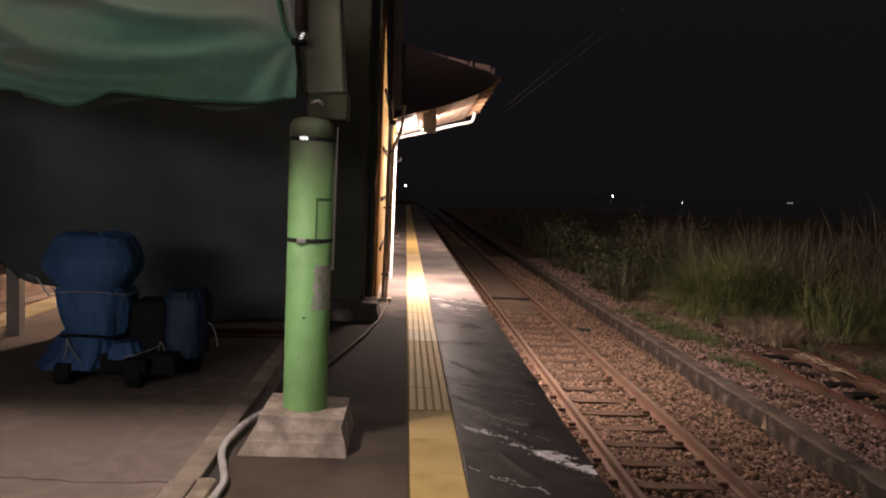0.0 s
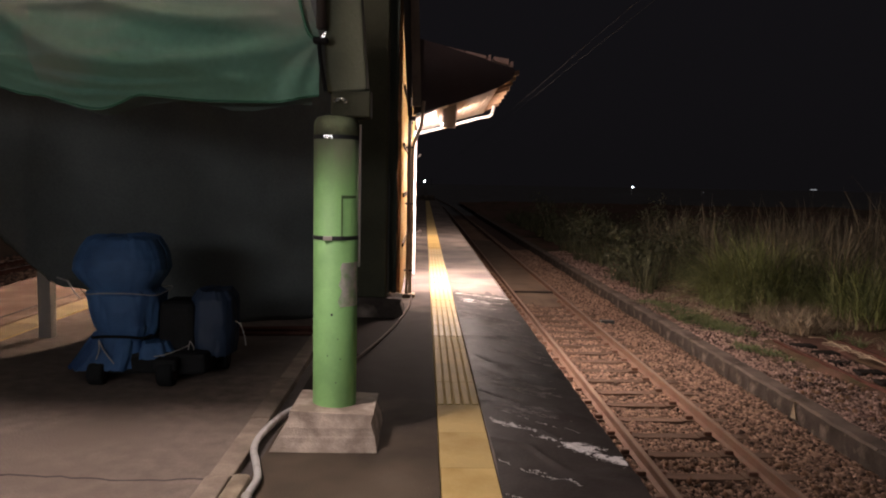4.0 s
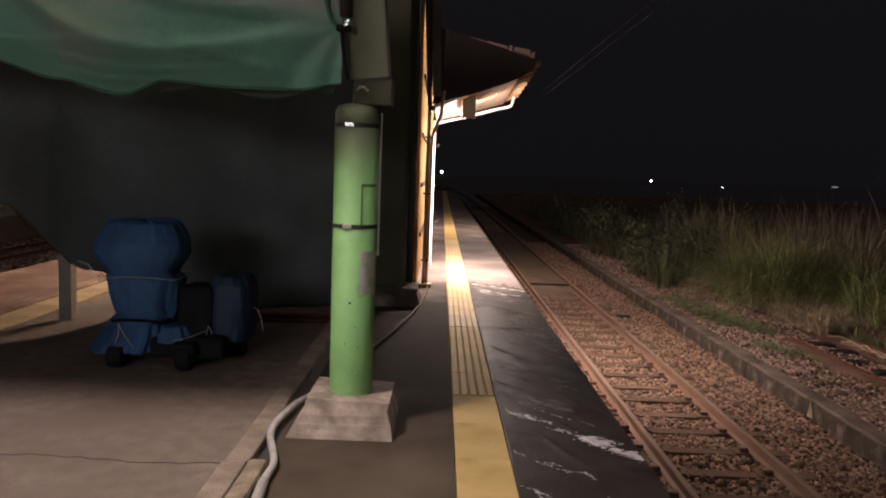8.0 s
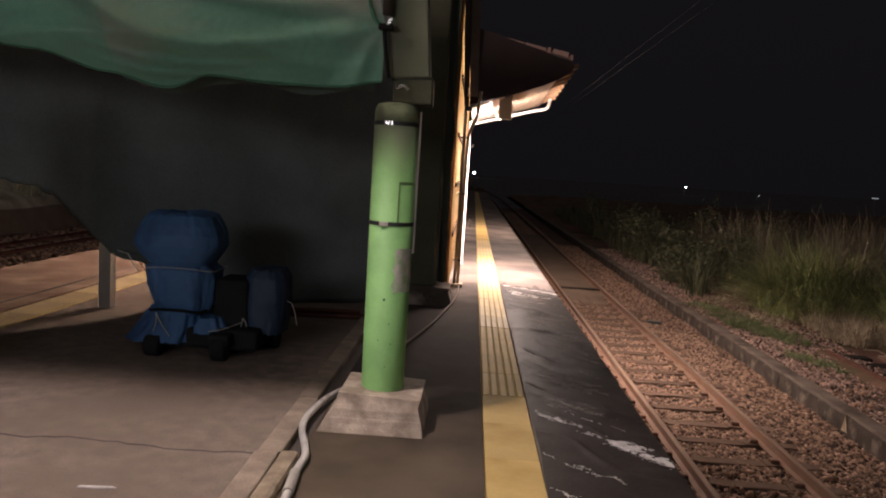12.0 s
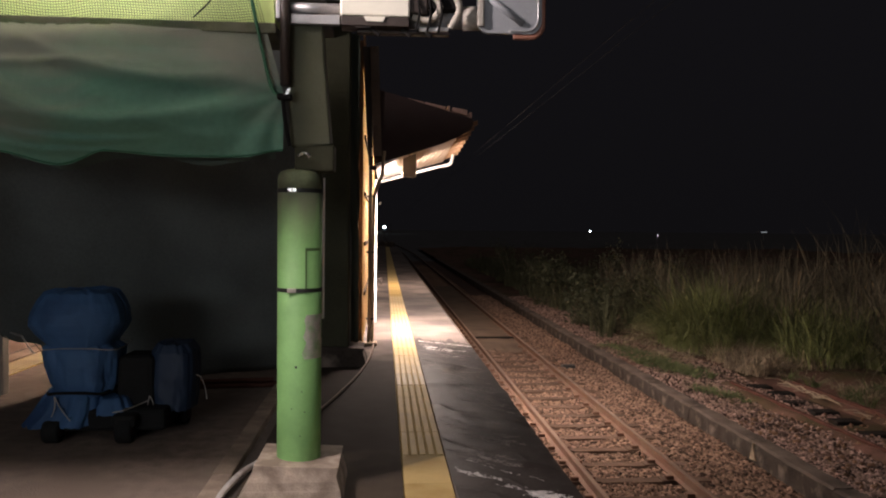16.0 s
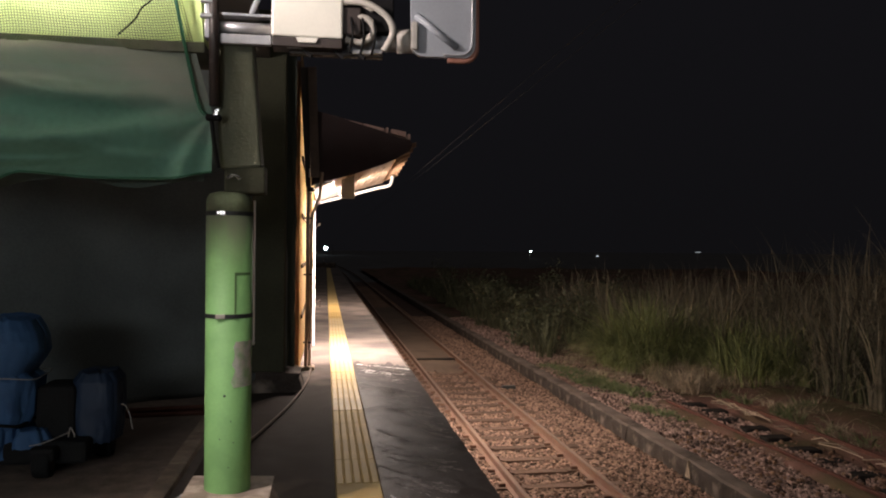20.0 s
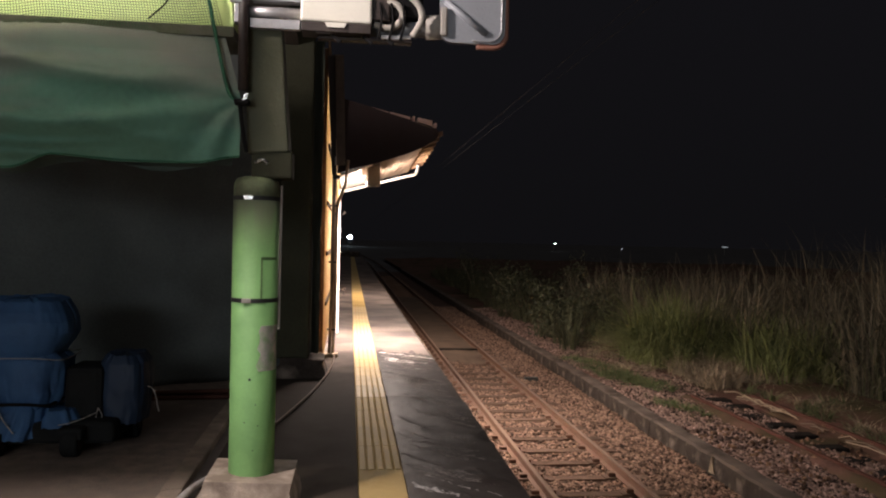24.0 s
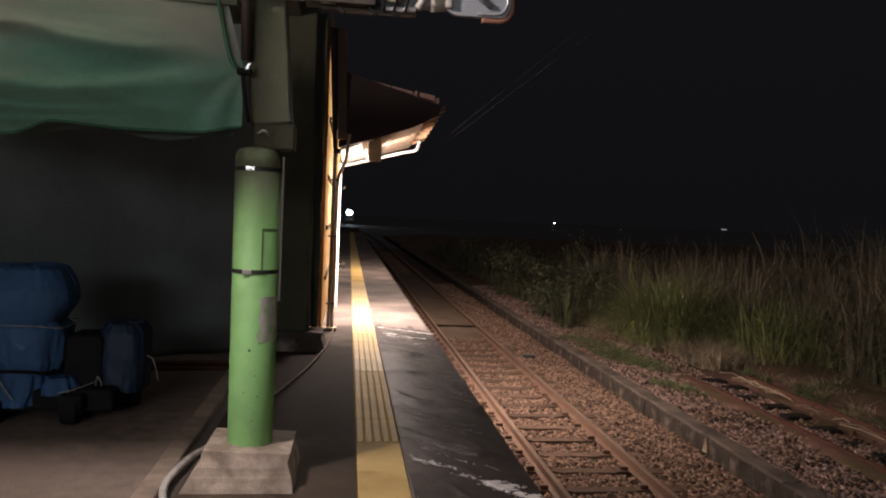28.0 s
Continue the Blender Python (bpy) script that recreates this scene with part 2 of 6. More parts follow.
GROOVE = material("dark_dirt_channel", (0.075, 0.06, 0.052), 0.95, var=0.3, scale=9, fine=70, bump=0.6)
TILE = material("yellow_tactile_tile", (0.60, 0.43, 0.17), 0.62, var=0.10, scale=5, fine=70, bump=0.15, dirt=(0.42, 0.27, 0.08), dirt_amount=0.4, dirt_scale=2.5, by_object=0.10, spec=0.02)
TILE_PALE = material("pale_worn_tactile_tile", (0.60, 0.445, 0.20), 0.55, var=0.12, scale=5, fine=70, bump=0.15, dirt=(0.46, 0.35, 0.18), dirt_amount=0.4, dirt_scale=2.5, by_object=0.10, spec=0.10)
TILE_MID = material("worn_yellow_tactile_tile", (0.64, 0.46, 0.175), 0.62, var=0.12, scale=5, fine=70, bump=0.15, dirt=(0.54, 0.39, 0.17), dirt_amount=0.4, dirt_scale=2.5, by_object=0.10, spec=0.05)
TILE_FADED = material("faded_dusty_tactile_tile", (0.40, 0.315, 0.18), 0.8, var=0.15, scale=4, fine=60, bump=0.2, dirt=(0.27, 0.205, 0.14), dirt_amount=0.5, dirt_scale=2, by_object=0.12, spec=0.05)
TILE_DIRT = material("dirty_tile_groove", (0.54, 0.385, 0.155), 0.85, var=0.2, spec=0.02)
GREEN = material("light_green_satin_paint", (0.25, 0.49, 0.17), 0.60, var=0.10, scale=3, fine=50, bump=0.08, dirt=(0.22, 0.36, 0.16), dirt_amount=0.45, dirt_scale=5)
POST_GREEN = dull_topped("light_green_paint_duller_at_the_top", (0.25, 0.49, 0.17), (0.21, 0.245, 0.145))
HEADPAINT = material("mottled_dull_olive_paint", (0.22, 0.27, 0.15), 0.7, var=0.25, scale=9, fine=50, bump=0.15, dirt=(0.12, 0.13, 0.075), dirt_amount=0.6, dirt_scale=7)
OLIVE = material("faded_olive_green_paint", (0.088, 0.091, 0.051), 0.7, var=0.12, scale=4, fine=60, bump=0.15)
FLANGE = material("dusty_olive_flange", (0.085, 0.095, 0.058), 0.85, var=0.3, scale=6, fine=60, bump=0.3, dirt=(0.13, 0.13, 0.10), dirt_amount=0.5, dirt_scale=4, spec=0.1)
BEAM_GREEN = material("pale_yellow_green_paint", (0.62, 0.76, 0.28), 0.6, var=0.08, scale=3, fine=50, bump=0.1)
FOOTING = material("rough_cast_concrete", (0.52, 0.42, 0.335), 0.92, var=0.28, scale=4, fine=90, bump=0.35, dirt=(0.26, 0.20, 0.155), dirt_amount=0.65, dirt_scale=7)
STRAP = material("dark_strapping_band", (0.03, 0.03, 0.028), 0.5, var=0.2)
STEEL = material("bright_steel_clip", (0.75, 0.74, 0.70), 0.28, 0.9, var=0.1)
GALV = material("galvanised_steel", (0.52, 0.51, 0.52), 0.42, 0.6, var=0.15, scale=10, fine=80, bump=0.1)
GREYPOST = material("grey_painted_post", (0.41, 0.375, 0.33), 0.7, var=0.15, scale=6, fine=60, bump=0.2)
NET = net_material("green_shade_net", (0.05, 0.20, 0.10), 0.016, 0.21, (0.06, 0.10, 0.05))
NET_BLACK = material("black_green_netting", (0.055, 0.062, 0.048), 0.95, var=0.25, scale=1.5, fine=40, bump=0.3, spec=0.1)
OLIVE_DARK = material("dark_olive_post_paint", (0.066, 0.066, 0.043), 0.85, var=0.2, scale=2.5, fine=40, bump=0.2, spec=0.1)
NET_DARK = material("dark_green_black_netting", (0.142, 0.156, 0.150), 0.95, var=0.25, scale=1.5, fine=40, bump=0.3, spec=0.1)
GREEN_ROPE = material("green_rope", (0.035, 0.13, 0.07), 0.8, var=0.2)
NET_CLOTH = net_material("dense_green_shade_net", (0.118, 0.258, 0.186), 0.009, 0.70, (0.23, 0.25, 0.205))
NET_BACK = net_material("dark_green_net_fold", (0.07, 0.16, 0.11), 0.009, 0.50, (0.07, 0.10, 0.08))
TARP_DARK = material("navy_black_tarpaulin", (0.018, 0.036, 0.075), 0.6, var=0.2, scale=5, fine=130, bump=0.2)
TARP = material("blue_tarpaulin", (0.058, 0.128, 0.265), 0.6, var=0.2, scale=4, fine=130, bump=0.15, bump_scale=14, dirt=(0.028, 0.058, 0.135), dirt_amount=0.35, dirt_scale=2.5, spec=0.2)
CORD = material("pale_cord", (0.34, 0.31, 0.28), 0.8, var=0.1)
RUBBER = material("black_rubber", (0.02, 0.02, 0.02), 0.8, var=0.2, bump=0.2, spec=0.1)
MACHINE = material("dark_red_machine_paint", (0.03, 0.012, 0.012), 0.6, var=0.2)
RUST = material("rusty_rail_side", (0.175, 0.102, 0.066), 0.75, 0.1, var=0.25, scale=8, fine=60, bump=0.4, dirt=(0.17, 0.085, 0.055), dirt_amount=0.5, dirt_scale=4)
RAILTOP = material("worn_rail_head", (0.27, 0.18, 0.13), 0.5, 0.35, var=0.2, scale=5, fine=50, bump=0.1)
OLD_RUST = material("red_rust_of_a_disused_rail", (0.125, 0.056, 0.042), 0.9, var=0.3, scale=7, fine=60, bump=0.5, spec=0.12)
SLEEPER = material("brown_sleeper_concrete", (0.125, 0.079, 0.056), 0.9, var=0.22, scale=6, fine=60, bump=0.6, dirt=(0.15, 0.10, 0.075), dirt_amount=0.5, dirt_scale=4, by_object=0.18, spec=0.12)
SAND = material("dusty_trodden_earth", (0.155, 0.112, 0.082), 0.95, var=0.2, scale=3, fine=50, bump=0.5, dirt=(0.11, 0.078, 0.06), dirt_amount=0.4, dirt_scale=1.5, spec=0.1)
STONE = material("rust_brown_ballast_stone", (0.200, 0.128, 0.093), 0.9, var=0.2, scale=14, fine=80, bump=0.4, by_island=0.85, spec=0.12)
LOOSE_STONE = material("single_ballast_stone", (0.165, 0.100, 0.064), 0.9, var=0.25, scale=14, fine=80, bump=0.4, by_object=0.6, spec=0.12)
BED = material("ballast_bed", (0.09, 0.057, 0.045), 0.95, var=0.35, scale=18, fine=70, bump=1.0, bump_scale=25, spec=0.12)
OLDWALL = material("blackened_old_wall_concrete", (0.058, 0.046, 0.038), 0.92, var=0.45, scale=5, fine=50, bump=0.9, dirt=(0.24, 0.195, 0.16), dirt_amount=0.18, dirt_scale=3.5, spec=0.12)
WALLTOP = material("pale_wall_coping", (0.150, 0.118, 0.098), 0.92, var=0.4, scale=5, fine=50, bump=0.7, dirt=(0.065, 0.052, 0.043), dirt_amount=0.5, dirt_scale=2.5, spec=0.12)
GRAVEL = material("pinkish_brown_gravel", (0.23, 0.155, 0.128), 0.9, var=0.2, scale=14, fine=80, bump=0.4, by_island=0.9, spec=0.12)
OLDTIE = material("black_rotten_timber", (0.022, 0.018, 0.016), 0.95, var=0.3, scale=8, fine=60, bump=0.6, spec=0.1)
WEED = material("dull_green_weed", (0.13, 0.15, 0.06), 0.8, var=0.3, scale=1.2, fine=20, bump=0, by_island=0.4)
SOIL = material("red_brown_soil", (0.15, 0.082, 0.064), 0.95, var=0.35, scale=2.5, fine=30, bump=1.0, dirt=(0.07, 0.06, 0.03), dirt_amount=0.5, dirt_scale=0.7, spec=0.12)
REED = material("green_reed_blade", (0.180, 0.200, 0.074), 0.75, var=0.3, scale=1.2, fine=20, bump=0, by_island=0.5)
LEAF = material("dull_green_shrub_leaf", (0.058, 0.062, 0.030), 0.7, var=0.3, scale=2, fine=20, bump=0, by_island=0.5)
THICKET = material("dark_tangled_weed", (0.088, 0.090, 0.045), 0.85, var=0.4, scale=0.8, fine=20, bump=0, by_island=0.5)
STAND = material("withered_brown_reed", (0.150, 0.128, 0.085), 0.85, var=0.35, scale=1.0, fine=20, bump=0, by_island=0.6)
BANKGRASS = material("pale_olive_grass", (0.54, 0.51, 0.35), 0.8, var=0.3, scale=1.0, fine=20, bump=0, by_island=0.5)
BRIGHTRAIL = material("polished_rail_head", (0.75, 0.66, 0.60), 0.28, 0.95, var=0.2, scale=3, fine=30, bump=0.1)
FIELD = material("dark_field_earth", (0.122, 0.115, 0.112), 0.95, var=0.35, scale=0.2, fine=6, bump=0.4, spec=0.05)
DRYREED = material("dry_brown_reed_blade", (0.35, 0.275, 0.19), 0.8, var=0.3, scale=1.2, fine=20, bump=0, by_island=0.5)
WOOD = material("tan_board_wall", (0.24, 0.152, 0.070), 1.0, var=0.18, scale=6, fine=40, bump=0.2, by_object=0.12, spec=0.0)
BACKLIT = translucent("backlit_tan_plastic_sheet", (0.72, 0.52, 0.30), 0.82)
# pale pink carries the lamplight showing along the roof edge
ROOFEDGE = material("lamplit_pink_board_end", (0.62, 0.40, 0.32), 0.8, var=0.2, scale=9, fine=60, bump=0.2, spec=0.1)
# brown pipe lightened to tan for the lamplight on it
PIPE_TAN = material("lamplit_tan_pipe", (0.42, 0.30, 0.21), 0.55, var=0.2, scale=6, fine=50, bump=0.15)
BATTEN = material("dark_brown_batten", (0.055, 0.034, 0.020), 0.8, var=0.2, spec=0.05)
BROWNWOOD = material("weathered_brown_timber", (0.17, 0.13, 0.105), 0.8, var=0.25, scale=7, fine=60, bump=0.3, spec=0.1)
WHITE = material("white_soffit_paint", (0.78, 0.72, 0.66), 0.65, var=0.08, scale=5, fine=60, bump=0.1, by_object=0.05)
# soffit colour with the dimmer light away from the lamp painted in
BEIGE_SHADED = material("beige_shaded_soffit_board", (0.20, 0.142, 0.098), 0.7, var=0.12, scale=6, fine=50, bump=0.1, by_object=0.1)
MAROON = material("dark_maroon_sheet_metal", (0.030, 0.0135, 0.012), 0.75, var=0.2, scale=4, fine=50, bump=0.2)
TIMBER = material("pale_brown_rafter_timber", (0.22, 0.13, 0.08), 0.75, var=0.2, scale=8, fine=50, bump=0.2, spec=0.1)
BROWNPIPE = material("brown_painted_pipe", (0.26, 0.17, 0.115), 0.55, var=0.25, scale=6, fine=50, bump=0.15)
PIPE_DARK = material("dark_brown_pipe", (0.045, 0.033, 0.028), 0.5, var=0.2)
PVC = material("pale_grey_plastic_conduit", (0.52, 0.49, 0.46), 0.5, var=0.12, scale=10, fine=60, bump=0.1, dirt=(0.30, 0.26, 0.23), dirt_amount=0.3, dirt_scale=7)
BOXPAINT = material("cream_enamel_box", (0.78, 0.74, 0.64), 0.45, var=0.05, scale=4, fine=50, bump=0.05)
GREYPLASTIC = material("blue_grey_plastic", (0.34, 0.35, 0.375), 0.5, var=0.1, scale=5, fine=60, bump=0.1)
RIM = material("faded_red_brown_rim", (0.36, 0.16, 0.11), 0.55, var=0.15)
CABLE = material("pale_flexible_hose", (0.44, 0.40, 0.345), 0.55, var=0.1)
BLACK = material("black_cable", (0.012, 0.011, 0.011), 0.85, var=0.1, spec=0.1)
PAPER = material("worn_grey_pink_sticker", (0.62, 0.59, 0.52), 0.8, var=0.2, scale=20, fine=90, dirt=(0.36, 0.50, 0.27), dirt_amount=0.45, dirt_scale=14)
GREEN_SEAM = material("dark_green_paint_seam", (0.13, 0.22, 0.085), 0.7, var=0.2)
DARKROOF = material("dark_canopy_sheet", (0.10, 0.09, 0.08), 0.8, var=0.2, scale=4, bump=0.2)
TUBE = material("glowing_tube", (0.9, 0.9, 0.85), 0.5, bump=0, emit=(1.0, 0.86, 0.70), strength=14)
TUBE_FAR = material("glowing_far_lamp", (0.9, 0.9, 0.9), 0.5, bump=0, emit=(0.85, 0.95, 1.0), strength=22)
HEADLIGHT = material("glowing_headlight", (0.9, 0.95, 1.0), 0.3, bump=0, emit=(0.78, 0.93, 1.0), strength=90)
TRAINPAINT = material("grey_train_paint", (0.14, 0.15, 0.17), 0.5, var=0.1)
GLASS_DARK = material("dark_windscreen", (0.01, 0.012, 0.014), 0.1, var=0.1, bump=0)
LEAD = material("pale_grey_bank", (0.38, 0.34, 0.265), 0.95, var=0.35, scale=2, fine=20, bump=0.6, dirt=(0.15, 0.125, 0.09), dirt_amount=0.4, dirt_scale=0.6)

# ---- builders ----


def empty(name, x=0.0, y=0.0, z=0.0):
    ob = new(name)
    ob.location = (x, y, z)
    return ob


def part(name, bm, mat, parent=None, label="", smooth=False):
    """Links a bmesh as one mesh object, under a thing or a part."""
    me = bpy.data.meshes.new(name)
    bm.to_mesh(me)
    bm.free()
    return link(name, me, mat, parent, label, smooth)


def link(name, me, mat, parent=None, label="", smooth=False):
    if mat and not me.materials:
        me.materials.append(mat)
    if smooth:
        me.polygons.foreach_set("use_smooth", [True] * len(me.polygons))
    ob = new(name, me)
    if parent:
        ob.parent = parent
    if label:
        ob["label"] = label
    return ob


def box(x0, y0, z0, x1, y1, z1, bevel=0.0, bm=None):
    """A box, with its edges bevelled if wanted, added to bm or in a new one."""
    b = bmesh.new()
    bmesh.ops.create_cube(b, size=1)
    bmesh.ops.scale(b, vec=(x1 - x0, y1 - y0, z1 - z0), verts=b.verts)
    bmesh.ops.translate(b, vec=((x0 + x1) / 2, (y0 + y1) / 2, (z0 + z1) / 2), verts=b.verts)
    if bevel:
        bmesh.ops.bevel(b, geom=b.edges[:], offset=bevel, segments=2, affect="EDGES", profile=0.5)
    return joined(bm, b)


def joined(bm, b):
    if bm is None:
        return b
    me = bpy.data.meshes.new("tmp")
    b.to_mesh(me)
    b.free()
    bm.from_mesh(me)
    bpy.data.meshes.remove(me)
    return bm


def prism(points, axis, lo, hi, bm=None):
    """A plate: an outline in the two other axes, from lo to hi along axis 'x', 'y' or 'z'."""
    b = bmesh.new()

    def at(p, v):
        return {"x": (v, p[0], p[1]), "y": (p[0], v, p[1]), "z": (p[0], p[1], v)}[axis]
    a = [b.verts.new(at(p, lo)) for p in points]
    c = [b.verts.new(at(p, hi)) for p in points]
    b.faces.new(a)
    b.faces.new(c[::-1])
    n = len(points)
    for i in range(n):
        b.faces.new((a[i], c[i], c[(i + 1) % n], a[(i + 1) % n]))
    bmesh.ops.recalc_face_normals(b, faces=b.faces[:])
    return joined(bm, b)


def tube(points, radius, sides=10, bm=None, taper=1.0):
    """A pipe along a line of points."""
    b = bmesh.new()
    pts = [Vector(p) for p in points]
    rings = []
    up = Vector((0.13, 0.31, 0.94))
    for i, p in enumerate(pts):
        d = (pts[min(i + 1, len(pts) - 1)] - pts[max(i - 1, 0)]).normalized()
        u = d.cross(up)
        u = (u if u.length > 0.05 else d.cross(Vector((1, 0, 0)))).normalized()
        v = d.cross(u)
        r = radius * (1 + (taper - 1) * i / max(1, len(pts) - 1))
        rings.append([b.verts.new(p + r * (math.cos(2 * math.pi * k / sides) * u + math.sin(2 * math.pi * k / sides) * v)) for k in range(sides)])
    for a, c in zip(rings, rings[1:]):
        for k in range(sides):
            b.faces.new((a[k], a[(k + 1) % sides], c[(k + 1) % sides], c[k]))
    b.faces.new(rings[0][::-1])
    b.faces.new(rings[-1])
    bmesh.ops.recalc_face_normals(b, faces=b.faces[:])
    return joined(bm, b)


def turned(profile, sides=32, bm=None):
    """A turned shape round the z axis from (radius, height) pairs."""
    b = bmesh.new()
    rings = [[b.verts.new((r * math.cos(2 * math.pi * k / sides), r * math.sin(2 * math.pi * k / sides), z)) for k in range(sides)] for r, z in profile]
    for a, c in zip(rings, rings[1:]):
        for k in range(sides):
            b.faces.new((a[k], a[(k + 1) % sides], c[(k + 1) % sides], c[k]))
    b.faces.new(rings[0][::-1])
    b.faces.new(rings[-1])
    return joined(bm, b)


def smooth_line(points, n=6):
    """A rounded line through the points."""
    pts = [Vector(p) for p in points]
    out = []
    for i in range(len(pts) - 1):
        p0, p1, p2, p3 = pts[max(i - 1, 0)], pts[i], pts[i + 1], pts[min(i + 2, len(pts) - 1)]
        for k in range(n):
            t = k / n
            out.append(0.5 * (2 * p1 + (p2 - p0) * t + (2 * p0 - 5 * p1 + 4 * p2 - p3) * t * t + (3 * p1 - p0 - 3 * p2 + p3) * t ** 3))
    out.append(pts[-1])
    return out


def cloth(name, nu, nv, place, mat, parent=None, label="", thick=0.0, su=1.0, sv=1.0):
    """A sheet of nu by nv cells; place(u, v) gives its points, su and sv its true width and height."""
    verts = [place(i / nu, j / nv) for j in range(nv + 1) for i in range(nu + 1)]
    faces = [(j * (nu + 1) + i, j * (nu + 1) + i + 1, (j + 1) * (nu + 1) + i + 1, (j + 1) * (nu + 1) + i) for j in range(nv) for i in range(nu)]
    me = bpy.data.meshes.new(name)
    me.from_pydata(verts, [], faces)
    uv = me.uv_layers.new(name="UVMap")
    flat = np.array([[(k % (nu + 1)) / nu * su, (k // (nu + 1)) / nv * sv] for f in faces for k in f]).ravel()
    uv.data.foreach_set("uv", flat)
    ob = link(name, me, mat, parent, label, True)
    if thick:
        s = ob.modifiers.new("thickness", "SOLIDIFY")
        s.thickness = thick
    return ob


def fbm(x, y, z=0.0):
    return noise.noise((x, y, z)) + 0.5 * noise.noise((2 * x, 2 * y, z + 5)) + 0.25 * noise.noise((4 * x, 4 * y, z + 9))


RAIL_Z = -1.33

# ---- ground and platform ----
g = bmesh.new()
# one sheet of ground to the horizon, below the track beds
bmesh.ops.create_grid(g, x_segments=60, y_segments=60, size=2500)
bmesh.ops.translate(g, vec=(0, 0, -1.62), verts=g.verts)
tagged(part("ground", g, FIELD), "dark earth reaching to the horizon", "ground", kind="structure")


def track_x(y):
    """The line of the track: straight along the platform, then easing over towards the far light."""
    t = min(1.0, max(0.0, (y - 78) / 130))
    return 3.03 * (1 - t * t * (3 - 2 * t))


def track_z(y):
    return RAIL_Z + 0.0018 * max(0.0, y - 215)


PLAT_L, PLAT_R, PLAT_END = -5.85, 1.155, 68.0
platform = tagged(empty("platform"), "worn concrete and asphalt island platform, dark with stains", "platform", kind="structure")
part("platform_body", box(PLAT_L + 0.06, -14, -1.6, PLAT_R - 0.05, PLAT_END, -0.16), OLDWALL, platform)
# asphalt in the middle, concrete towards the edges
part("asphalt_paving", box(-3.9, -14, -0.16, -1.04, PLAT_END, 0.004), ASPHALT, platform, "brown-black worn asphalt")
part("concrete_paving", box(-0.87, -14, -0.16, 0.115, PLAT_END, 0.0), PAVING, platform, "paving that goes from brown to dark, then paler, along its length")
part("edge_paving", box(0.425, -14, -0.16, PLAT_R, PLAT_END, -0.004), SLAB, platform)
part("strip_bedding", box(0.115, -14, -0.16, 0.425, PLAT_END, -0.02), TILE_DIRT, platform)
part("channel", box(-1.04, -14, -0.16, -0.87, PLAT_END, -0.02), GROOVE, platform, "dark dirty drainage channel")
part("far_side_paving", box(PLAT_L, -14, -0.16, -4.33, PLAT_END, 0.0), FARSLAB, platform)
part("far_strip_bedding", box(-4.33, -14, -0.16, -3.9, PLAT_END, -0.02), TILE_DIRT, platform)
# cracks in the asphalt
crack = []
for i in range(36):
    x = -3.4 + i * 0.068
    crack.append((x, 3.865 + 0.05 * fbm(x * 1.7, 3.0) + 0.03 * fbm(x * 7, 1.0), 0.002))
part("crack", tube(crack, 0.007, 5), GROOVE, platform, "thin dark crack")
seam = [(-4.56 + 0.03 * fbm(0.4 * y, 7), y, 0.001) for y in np.arange(5, 16, 0.25)]
part("far_side_crack", tube(seam, 0.012, 5), GROOVE, platform)
# litter on the asphalt
part("scrap", prism([(-1.75, 3.300), (-1.66, 3.303), (-1.575, 3.318), (-1.60, 3.330), (-1.68, 3.322), (-1.74, 3.316)], "z", 0.004, 0.010), SCUFF, platform, "white scrap of paper")

# kerb stones along the channel, in lengths, the second row broken off
kerb_mesh = None
for i in range(36):
    y = -8.88 + i * 0.98
    ob = part("kerb_stone", box(-0.064, 0, -0.09, 0.064, 0.972, 0.032, 0.010), KERB_DULL, platform) if kerb_mesh is None else link("kerb_stone", kerb_mesh, KERB_DULL, platform)
    kerb_mesh = ob.data
    ob.matrix_basis = pose(-1.017 + 0.004 * math.sin(i * 2.1), y, 0.004 * math.sin(i * 1.3), 0, 0, 0.4 * math.sin(i * 1.7))
part("short_kerb", box(-0.952, 1.2, -0.06, -0.852, 3.86, 0.045, 0.026), CURB, platform, "pale worn kerb stone ending beside the conduit")

# tactile strips, tile by tile
def tactile(name, x0, x1, y0, y1, label, worn=None):
    strip = tagged(empty(name), label, "tactile paving", kind="structure")
    w = x1 - x0
    plain = box(0.002, 0.002, -0.02, w - 0.002, 0.598, 0.006, 0.003)
    ribbed = box(0.002, 0.002, -0.02, w - 0.002, 0.598, 0.0005)
    for f in ribbed.faces:
        f.material_index = 1
    n_low = len(ribbed.faces)
    for k in range(5):
        c = w * (0.1 + 0.2 * k)
        h = w * 0.082
        prism([(c - h, 0.0005), (c - h + 0.005, 0.007), (c + h - 0.005, 0.007), (c + h, 0.0005)], "y", 0.003, 0.597, ribbed)
    for i, f in enumerate(ribbed.faces):
        f.material_index = 1 if i < n_low else 0
    meshes = {}
    for i in range(int((y1 - y0) / 0.6)):
        y = y0 + 0.6 * i
        kind = "plain" if y < 5.1 else ("worn" if y < 7.2 else ("yellow" if 17.6 < y < 22.4 else "ribbed"))
        if kind not in meshes:
            ob = part("tile", plain.copy() if kind == "plain" else ribbed.copy(), worn or {"ribbed": TILE_PALE, "worn": TILE_MID}.get(kind, TILE), strip)
            ob.data.materials.append(TILE_DIRT)
            meshes[kind] = ob.data
        else:
            ob = link("tile", meshes[kind], None, strip)
        ob.location = (x0, y0 + 0.6 * i, 0.0015 * math.sin(i * 1.7))
    plain.free()
    ribbed.free()
    return strip


tactile("tactile_strip", 0.119, 0.421, -10.35, PLAT_END - 1, "yellow tactile paving strip of ribbed tiles, worn")
